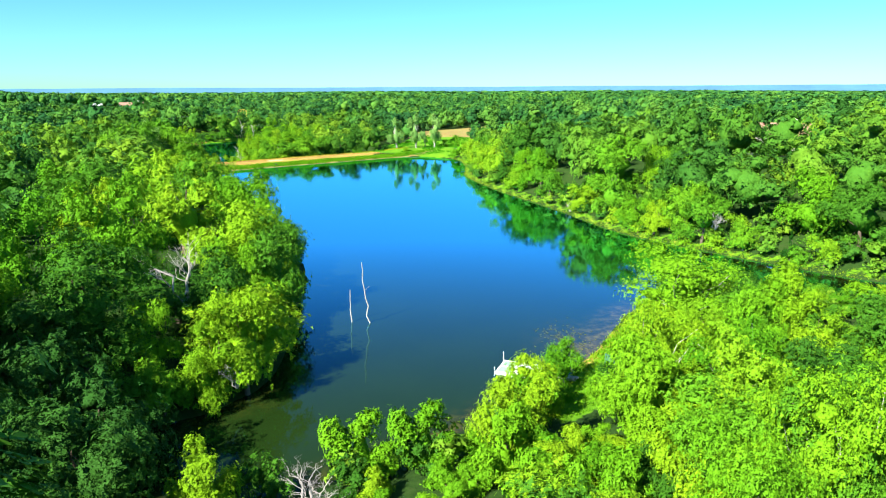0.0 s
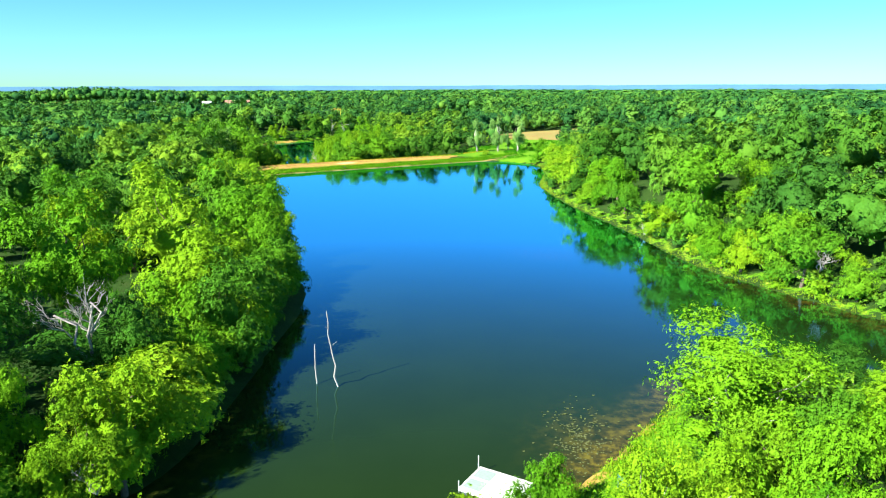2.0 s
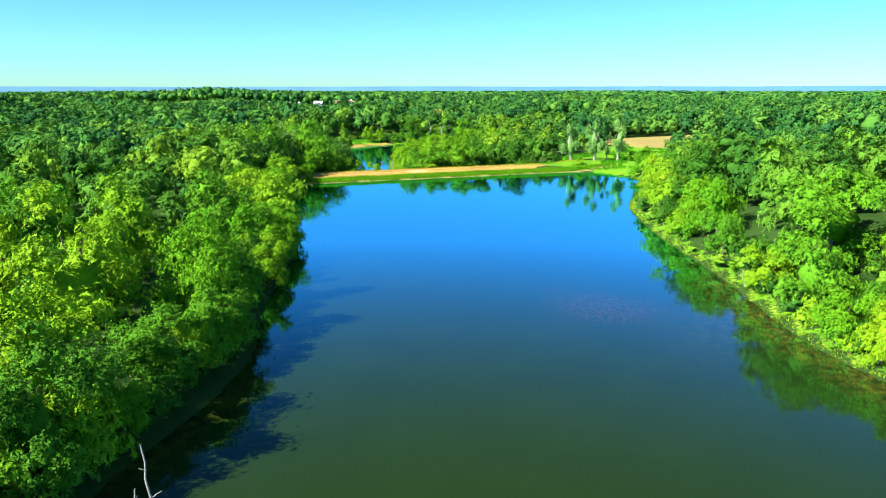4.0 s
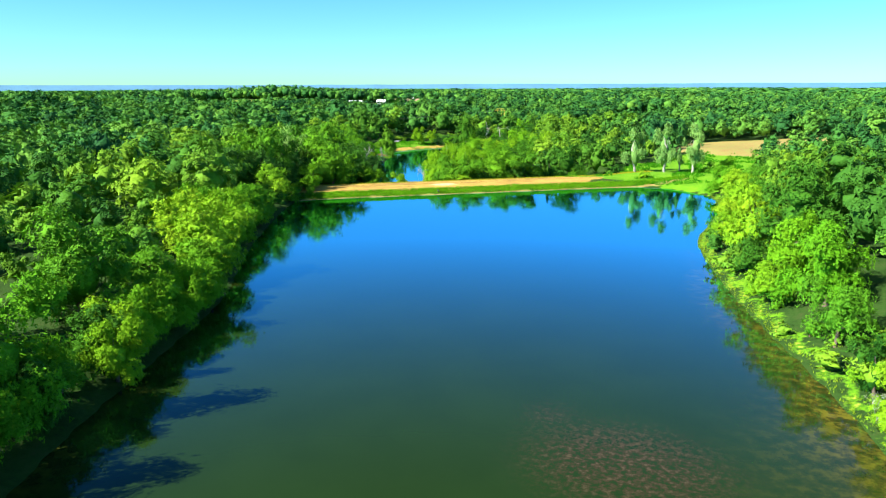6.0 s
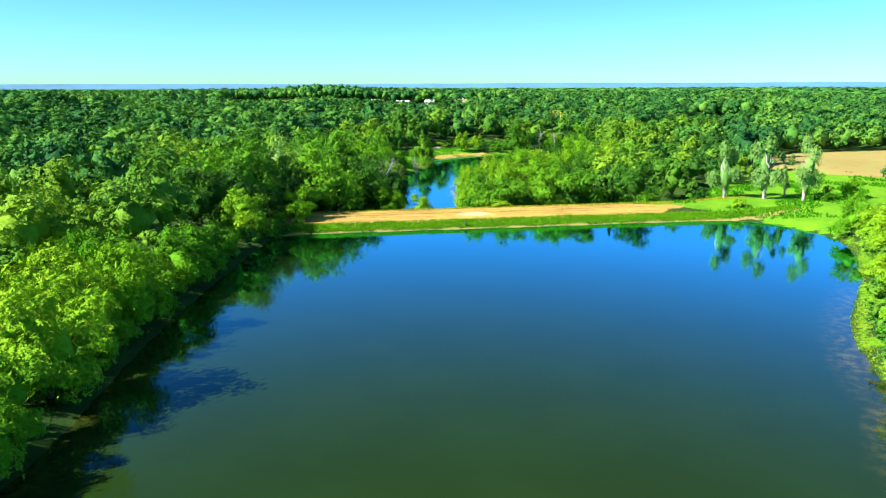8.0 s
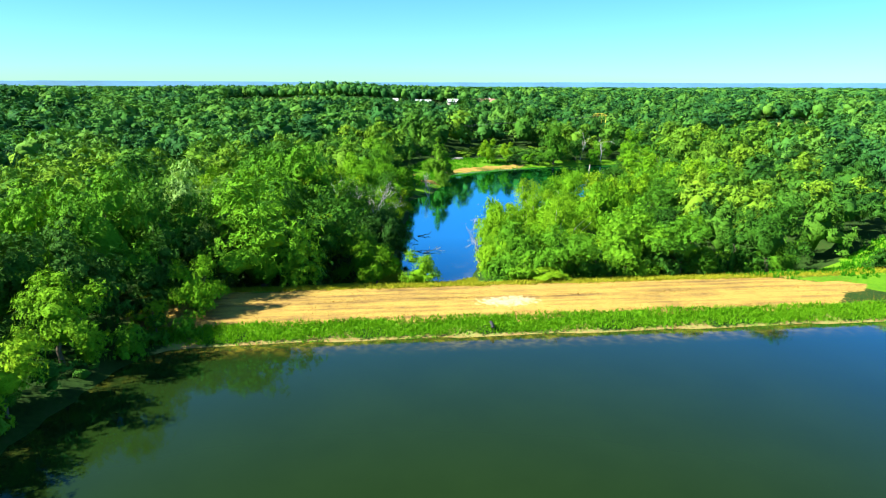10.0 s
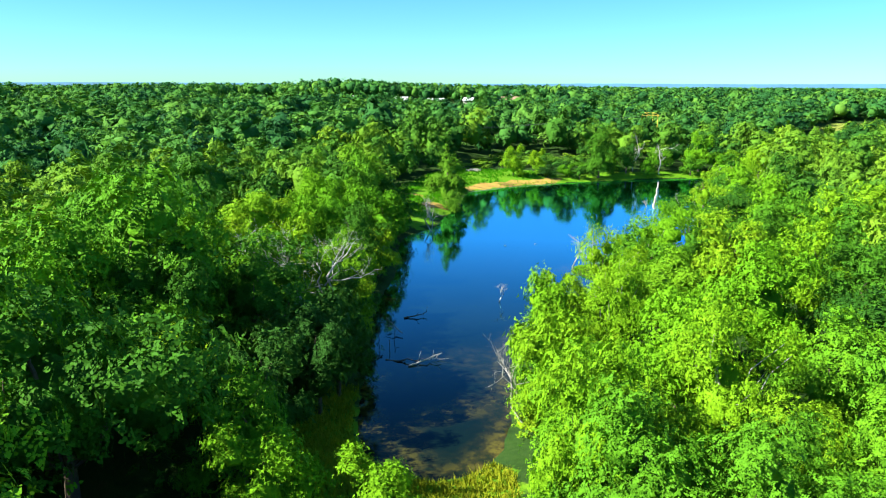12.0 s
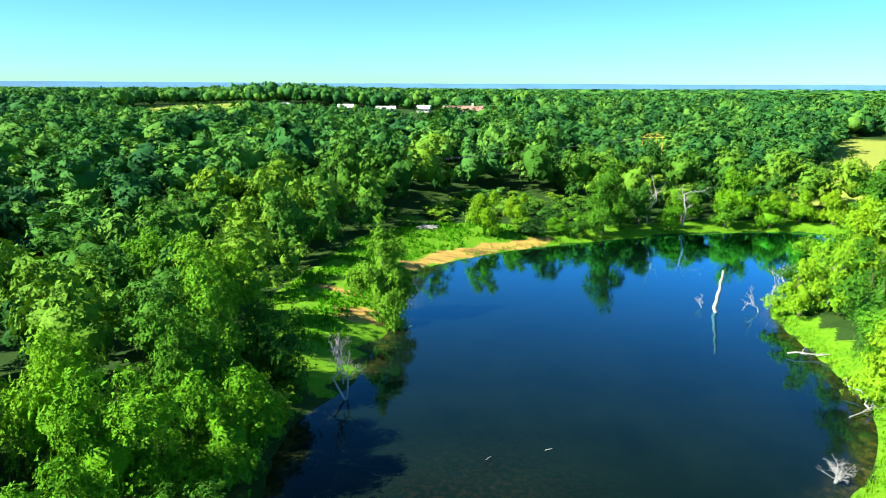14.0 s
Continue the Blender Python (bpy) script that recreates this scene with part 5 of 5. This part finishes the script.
pole_stump("dead_snag", "tall thin bleached trunk standing in the lake", -8.12, 72.2, 0, 6.95, 0.09, 1, (-0.6, -0.35), dead_mat)
pole_stump("dead_snag", "shorter thin bleached trunk standing in the lake", -10.15, 72.5, 0, 3.65, 0.075, 2, (0.02, 0.02), dead_mat)
pole_stump("dead_snag", "thick white broken trunk standing in the pond", -99.1, 370.0, -4.8, 5.9, 0.34, 3, (0.6, 0.3), pale_bark_mat)
for i, (px, py, h) in enumerate(((-95.8, 271.0, 1.5), (-95.0, 272.4, 1.1), (-97.2, 273.3, 1.8), (-96.2, 274.6, 1.3))):
    pole_stump("dead_snag", "dark thin stub standing out of the pond", px, py, -4.8, h, 0.05, 10 + i, (0.1 * i - 0.2, 0.1), bark_mat)


def log(label, px, py, pz, length, r, turn, seed, mat, limbs=3, rise=0.25):
    """A fallen branch: a crooked stem lying down with a few side limbs."""
    rng = np.random.RandomState(seed)
    t = thing("fallen_log", label, "log", at=(px, py, pz), turn=turn)
    part("stem", mesh_of("stem", *bough(rng, (-length / 2, 0, 0), (length / 2, 0, rise), r, r * 0.4, 6, 0.06, 7), mat, False), mat, t)
    for _ in range(limbs):
        k = rng.uniform(-0.2, 0.45) * length
        part("limb", mesh_of("limb", *bough(rng, (k, 0, 0.06), (k + rng.uniform(0.3, 1.0), rng.uniform(-1.1, 1.1), rng.uniform(0.1, 0.9)), r * 0.5, 0.015, 4), mat, False), mat, t)
    return t


log("white forked branch lying in the pond", -90.2, 271.8, -4.72, 3.6, 0.09, 65, 1, pale_bark_mat, 5, 0.5)
log("dark sunken branch lying in the pond", -92.2, 270.8, -4.78, 3.4, 0.09, 20, 2, bark_mat, 4)
log("dark log floating in the pond", -99.0, 282.0, -4.74, 2.4, 0.10, 50, 3, bark_mat, 2)
log("bleached branch reaching into the pond", -98.0, 277.0, -4.5, 3.2, 0.07, 160, 4, pale_bark_mat, 5, 0.9)
log("bleached log on the pond's east bank", -87.0, 358.5, -4.5, 4.5, 0.11, 20, 5, pale_bark_mat, 4)
log("long pale fallen pole on the pond's bank", -82.2, 349.0, -4.5, 6.5, 0.09, 110, 6, pale_bark_mat, 2, 0.6)
log("pale branch on the pond's bank", -81.8, 345.0, -4.5, 4.0, 0.07, 60, 7, pale_bark_mat, 4)
# white floating specks of unknown kind, built as sticks
for i, (px, py) in enumerate(((-104.5, 324.0), (-108.2, 320.2), (-97.3, 310.7))):
    log("small white floating speck on the pond, modelled as a stick", px, py, -4.76, 0.6 - 0.12 * i, 0.04, 40 + 30 * i, 20 + i, pale_bark_mat, 0, 0.1)


def log_pile(label, px, py, pz, n, seed, length=2.6):
    rng = np.random.RandomState(seed)
    t = thing("brush_pile", label, "brush pile", at=(px, py, pz))
    for i in range(n):
        th = rng.uniform(-0.6, 0.6) + (0 if i % 3 else 1.2)
        c = np.array([rng.normal(0, 0.8), rng.normal(0, 0.5), 0.15 + 0.6 * (i / n)])
        d = np.array([math.cos(th), math.sin(th), rng.uniform(-0.1, 0.15)]) * length * rng.uniform(0.3, 0.6)
        part("branch", mesh_of("branch", *bough(rng, c - d, c + d, 0.09, 0.04, 5), dead_mat, False), dead_mat, t)
    return t


def level_at(px, py):
    return float(ground(np.array([px]), np.array([py]))[0])


log_pile("heap of grey cut branches on the meadow", -154.5, 385.5, level_at(-154.5, 385.5), 26, 3)
log_pile("heap of pale logs at the end of the dam", 6.5, 266.0, level_at(6.5, 266.0), 18, 4)

# ---- the dock ----
deck_mat = plain("painted_deck", (0.80, 0.80, 0.76), 0.6, 0, 3, 0.1)
green_mat = plain("green_matting", (0.22, 0.42, 0.26), 0.9, 0, 6, 0.2)
steel_mat = plain("galvanised_steel", (0.62, 0.63, 0.64), 0.4, 0.6, 5, 0.15)
grey_wood_mat = plain("weathered_boards", (0.40, 0.36, 0.31), 0.85, 0, 4, 0.35)
dock = thing("floating_dock", "white floating dock with green matting and two posts", "dock", at=(6.9, 58.1, 0.0), turn=-22)
DL, DW = 3.9, 2.9
bm = bmesh.new()
for x0, x1, y0, y1 in ((-DL / 2, DL / 2, -DW / 2, -DW / 2 + 0.12), (-DL / 2, DL / 2, DW / 2 - 0.12, DW / 2), (-DL / 2, -DL / 2 + 0.12, -DW / 2 + 0.12, DW / 2 - 0.12), (DL / 2 - 0.12, DL / 2, -DW / 2 + 0.12, DW / 2 - 0.12)):
    box(bm, x0, x1, y0, y1, 0.22, 0.42)
part("frame", bm, deck_mat, dock)
for i in range(20):
    bm = bmesh.new()
    w = (DL - 0.02) / 20
    box(bm, -DL / 2 + 0.01 + i * w, -DL / 2 + 0.01 + (i + 1) * w - 0.012, -DW / 2 - 0.02, DW / 2 + 0.02, 0.42, 0.46)
    part("plank", bm, deck_mat, dock)
for y0, y1 in ((-1.25, -0.12), (0.12, 1.25)):
    bm = bmesh.new()
    box(bm, -1.8, -0.55, y0, y1, 0.464, 0.48, 0.005)
    part("mat", bm, green_mat, dock, "faded green matting")
for px, py in ((-DL / 2 - 0.06, -DW / 2 + 0.1), (-DL / 2 - 0.06, DW / 2 - 0.1)):
    part("post", mesh_of("post", *tube([(px, py, -1.2), (px, py, 0.6), (px, py, 1.3 if py > 0 else 0.85), (px, py, 1.31 if py > 0 else 0.86)], [0.035, 0.035, 0.035, 0.0], 10), steel_mat, False), steel_mat, dock, "steel mooring post")
for i in range(4):
    bm = bmesh.new()
    bmesh.ops.create_cone(bm, cap_ends=True, segments=12, radius1=0.24, radius2=0.24, depth=0.8, matrix=pose(-1.4 + 0.93 * i, -DW / 2 + 0.3, 0.05, 0, 90, 0))
    part("float", bm, plain("float_drum", (0.05, 0.06, 0.07), 0.5) if i == 0 else bpy.data.materials["float_drum"], dock, "dark float drum")
gang = thing("gangway", "weathered plank gangway from the bank to the dock", "gangway", at=(10.2, 56.5, 0.0), turn=-24)
for y0 in (-0.45, 0.37):
    bm = bmesh.new()
    box(bm, -1.5, 1.6, y0, y0 + 0.08, 0.26, 0.40)
    part("bearer", bm, grey_wood_mat, gang)
for i in range(15):
    bm = bmesh.new()
    box(bm, -1.5 + 0.207 * i, -1.5 + 0.207 * i + 0.19, -0.5, 0.5, 0.40, 0.435)
    part("plank", bm, grey_wood_mat, gang)
chair_green = plain("green_plastic", (0.05, 0.16, 0.09), 0.5, 0, 4, 0.15)
cz = level_at(14.9, 58.2)
chair = thing("garden_chair", "green slatted garden chair on the lawn", "chair", at=(14.9, 58.2, cz), turn=120)
bm = bmesh.new()
box(bm, -0.32, 0.32, -0.3, 0.3, 0.36, 0.41, 0.01)
part("seat", bm, chair_green, chair)
bm = bmesh.new()
box(bm, -0.32, 0.32, 0.27, 0.33, 0.41, 1.0, 0.01)
part("backrest", bm, chair_green, chair)
for px in (-0.29, 0.29):
    for py in (-0.27, 0.27):
        bm = bmesh.new()
        box(bm, px - 0.03, px + 0.03, py - 0.03, py + 0.03, 0, 0.36)
        part("leg", bm, chair_green, chair)
pz = level_at(-55.3, 230.2)
drain = thing("drain_pipe", "short dark drain pipe in the dam's grass", "pipe", at=(-54.9, 229.5, pz + 0.1), turn=39)
part("pipe", mesh_of("pipe", *tube([(0, 0.9, 0.1), (0, -0.35, 0), (0, -0.36, 0), (0, -0.36, 0), (0, 0.3, 0.05)], [0.16, 0.16, 0.16, 0.13, 0.13], 12), plain("dark_pipe", (0.03, 0.03, 0.03), 0.6), False), bpy.data.materials["dark_pipe"], drain)

# ---- houses, barns, pylon ----
siding_red = plain("red_siding", (0.42, 0.06, 0.04), 0.8, 0, 1.5, 0.2)
siding_pale = plain("pale_siding", (0.46, 0.42, 0.37), 0.8, 0, 1.5, 0.1)
roof_white = plain("white_sheet_roof", (0.60, 0.62, 0.64), 0.45, 0, 0.8, 0.08)
roof_brown = plain("brown_shingles", (0.30, 0.17, 0.12), 0.9, 0, 2.0, 0.25)
roof_red = plain("red_shingles", (0.42, 0.16, 0.10), 0.9, 0, 2.0, 0.25)
glass_mat = plain("window_glass", (0.03, 0.04, 0.05), 0.08)
trim_mat = plain("white_trim", (0.8, 0.8, 0.78), 0.6, 0, 2, 0.05)


def house(name, label, category, px, py, pz, length, width, eave, ridge, turn, wall, roof, windows=3, chimney=False):
    """A gabled building: walls, two roof slopes with an overhang, door and windows."""
    t = thing(name, label, category, at=(px, py, pz if pz is not None else level_at(px, py)), turn=turn)
    L, W = length / 2, width / 2
    v = [(-L, -W, -3), (L, -W, -3), (L, W, -3), (-L, W, -3), (-L, -W, eave), (L, -W, eave), (L, W, eave), (-L, W, eave), (-L, 0, ridge), (L, 0, ridge)]
    me = bpy.data.meshes.new("wall")
    me.from_pydata(v, [], [(0, 1, 5, 4), (1, 2, 6, 9, 5), (2, 3, 7, 6), (3, 0, 4, 8, 7), (0, 3, 2, 1)])
    me.materials.append(wall)
    part("wall", me, wall, t)
    for sgn in (-1, 1):
        bm = bmesh.new()
        o, k = 0.5, (ridge - eave) / W
        vs = [bm.verts.new(q) for q in ((-L - o, 0, ridge + 0.05), (L + o, 0, ridge + 0.05), (L + o, sgn * (W + o), eave - k * o + 0.05), (-L - o, sgn * (W + o), eave - k * o + 0.05))]
        f = bm.faces.new(vs if sgn < 0 else vs[::-1])
        r = bmesh.ops.extrude_face_region(bm, geom=[f])
        bmesh.ops.translate(bm, vec=(0, 0, 0.16), verts=[e for e in r["geom"] if isinstance(e, bmesh.types.BMVert)])
        bmesh.ops.recalc_face_normals(bm, faces=bm.faces)
        part("roof", bm, roof, t)
    for i in range(windows):
        cx = -L + (i + 0.7) * length / (windows + 0.4)
        for sgn in (-1, 1):
            bm = bmesh.new()
            box(bm, cx - 0.55, cx + 0.55, sgn * W - 0.05, sgn * W + 0.05, eave * 0.42, eave * 0.82)
            w = part("window", bm, trim_mat, t, "white-framed window")
            bm = bmesh.new()
            box(bm, cx - 0.45, cx + 0.45, sgn * W - 0.07, sgn * W + 0.07, eave * 0.46, eave * 0.78)
            part("pane", bm, glass_mat, w)
    bm = bmesh.new()
    box(bm, L - 0.05, L + 0.06, -0.6, 0.6, 0, min(2.2, eave * 0.8))
    part("door", bm, trim_mat, t)
    if chimney:
        bm = bmesh.new()
        box(bm, L * 0.5 - 0.5, L * 0.5 + 0.5, 0.6, 1.6, eave, ridge + 1.3, 0.03)
        part("chimney", bm, trim_mat, t)
    return t


house("house", "white-roofed house among the hillside trees", "house", 81, 219, 5.4, 10, 7, 3.0, 5.0, 20, siding_pale, roof_white)
house("house", "brown-shingled house with a pale chimney in the trees", "house", 83, 172, 10.8, 13, 9, 3.0, 5.4, -15, siding_pale, roof_brown, 4, True)
house("house", "small red-roofed house in the hillside trees", "house", 84, 160, 9.4, 6, 6, 2.8, 4.6, 60, siding_pale, roof_red, 2)
house("barn", "long red barn with a white metal roof", "barn", -393, 600, 9.4, 11, 8, 2.6, 4.6, 40, siding_red, roof_white)
house("barn", "red barn with a white metal roof", "barn", -352, 611, 9.2, 9, 7, 2.6, 4.4, 40, siding_red, roof_white)
house("shed", "long low shed with a pale roof", "shed", -326, 616, 9.0, 11, 6, 2.4, 3.8, 35, siding_pale, roof_white, 6)
house("farmhouse", "pale farmhouse with a white roof", "house", -302, 620, 9.5, 7, 6, 2.4, 4.0, 20, siding_pale, roof_white)
house("farmhouse", "farmhouse with a brown shingled roof", "house", -253, 578, 9.9, 19, 9, 3.0, 5.2, 30, siding_pale, roof_brown, 5, True)
yellow_mat = plain("yellow_painted_steel", (0.62, 0.48, 0.06), 0.5, 0.0, 4, 0.15)
pz = level_at(-135, 476)
pylon = thing("power_pylon", "yellow steel power pylon with a trussed arm above the trees", "pylon", at=(-135, 476, pz), turn=32)
H = 11.8 - pz


def rod(name, a, b, r, mat, parent, sides=6):
    return part(name, mesh_of(name, *tube([a, b], [r, r], sides), mat, False), mat, parent)


for px in (-2.9, 2.9):
    rod("leg", (px, 0, -0.5), (px, 0, H - 0.6), 0.14, yellow_mat, pylon)
for px in (-1.1, 1.1):
    rod("leg", (px, 0, H - 4), (px, 0, H - 1.0), 0.08, yellow_mat, pylon)
for y0 in (-0.4, 0.4):
    rod("arm", (-3.3, y0, H - 1.0), (3.3, y0, H - 1.0), 0.11, yellow_mat, pylon)
    rod("arm", (-1.6, y0, H), (1.6, y0, H), 0.09, yellow_mat, pylon)
    for a, b in (((-3.3, H - 1.0), (-1.6, H)), ((3.3, H - 1.0), (1.6, H)), ((-1.6, H), (0, H - 1.0)), ((1.6, H), (0, H - 1.0))):
        rod("brace", (a[0], y0, a[1]), (b[0], y0, b[1]), 0.07, yellow_mat, pylon)
cable_mat = plain("cable", (0.10, 0.10, 0.11), 0.5)
wires = thing("power_lines", "thin dark power lines sagging across the valley", "power lines")
for i, off in enumerate((-2.6, -0.9, 0.9, 2.6)):
    k = np.linspace(0, 1, 15)[:, None]
    a, b = np.array([-135 + off * 0.85, 476 + off * 0.53, 10.8]), np.array([-262 + off * 0.9, 252 + off * 0.4, 9.5])
    p = a + (b - a) * k - np.array([0, 0, 9.0 - 0.9 * i]) * (k * (1 - k)) * 1.6
    part("wire", mesh_of("wire", *tube(p, np.full(15, 0.016), 4), cable_mat, False), cable_mat, wires)
far_pole = thing("utility_pole", "grey wooden utility pole beyond the woods", "utility pole", at=(-262, 252, level_at(-262, 252)))
rod("pole", (0, 0, -0.5), (0, 0, 9.8 - level_at(-262, 252)), 0.16, dead_mat, far_pole)
rod("crossarm", (-2.6, -1.1, 9.4 - level_at(-262, 252)), (2.6, 1.1, 9.4 - level_at(-262, 252)), 0.09, bark_mat, far_pole)

# ---- the far distance ----
def haze_blue_hills():
    """A low line of hills along the horizon, with the blue of haze put into its colour."""
    th = np.radians(np.linspace(-60, 110, 240))
    h = 36 + 4 * waves(th * 800, th * 0, 300, 12) + 2 * waves(th * 800, th * 0, 60, 13)
    R = 4200.0
    lo = np.stack([-np.sin(th) * R, np.cos(th) * R + 200, np.full(len(th), -30.0)], 1)
    hi = np.stack([-np.sin(th) * (R + 300), np.cos(th) * (R + 300) + 200, h], 1)
    n = len(th)
    k = np.arange(n - 1)
    m = plain("haze_blue_hills", (0.05, 0.16, 0.26), 1.0, 0, 0.004, 0.2)
    me = mesh_of("haze_blue_hills", np.concatenate([lo, hi]), np.stack([k, k + 1, n + k + 1, n + k], 1), m, False)
    return tagged(new("backdrop_hills", me), "low hills along the horizon, coloured with the blue of haze", "hills", kind="structure")


haze_blue_hills()
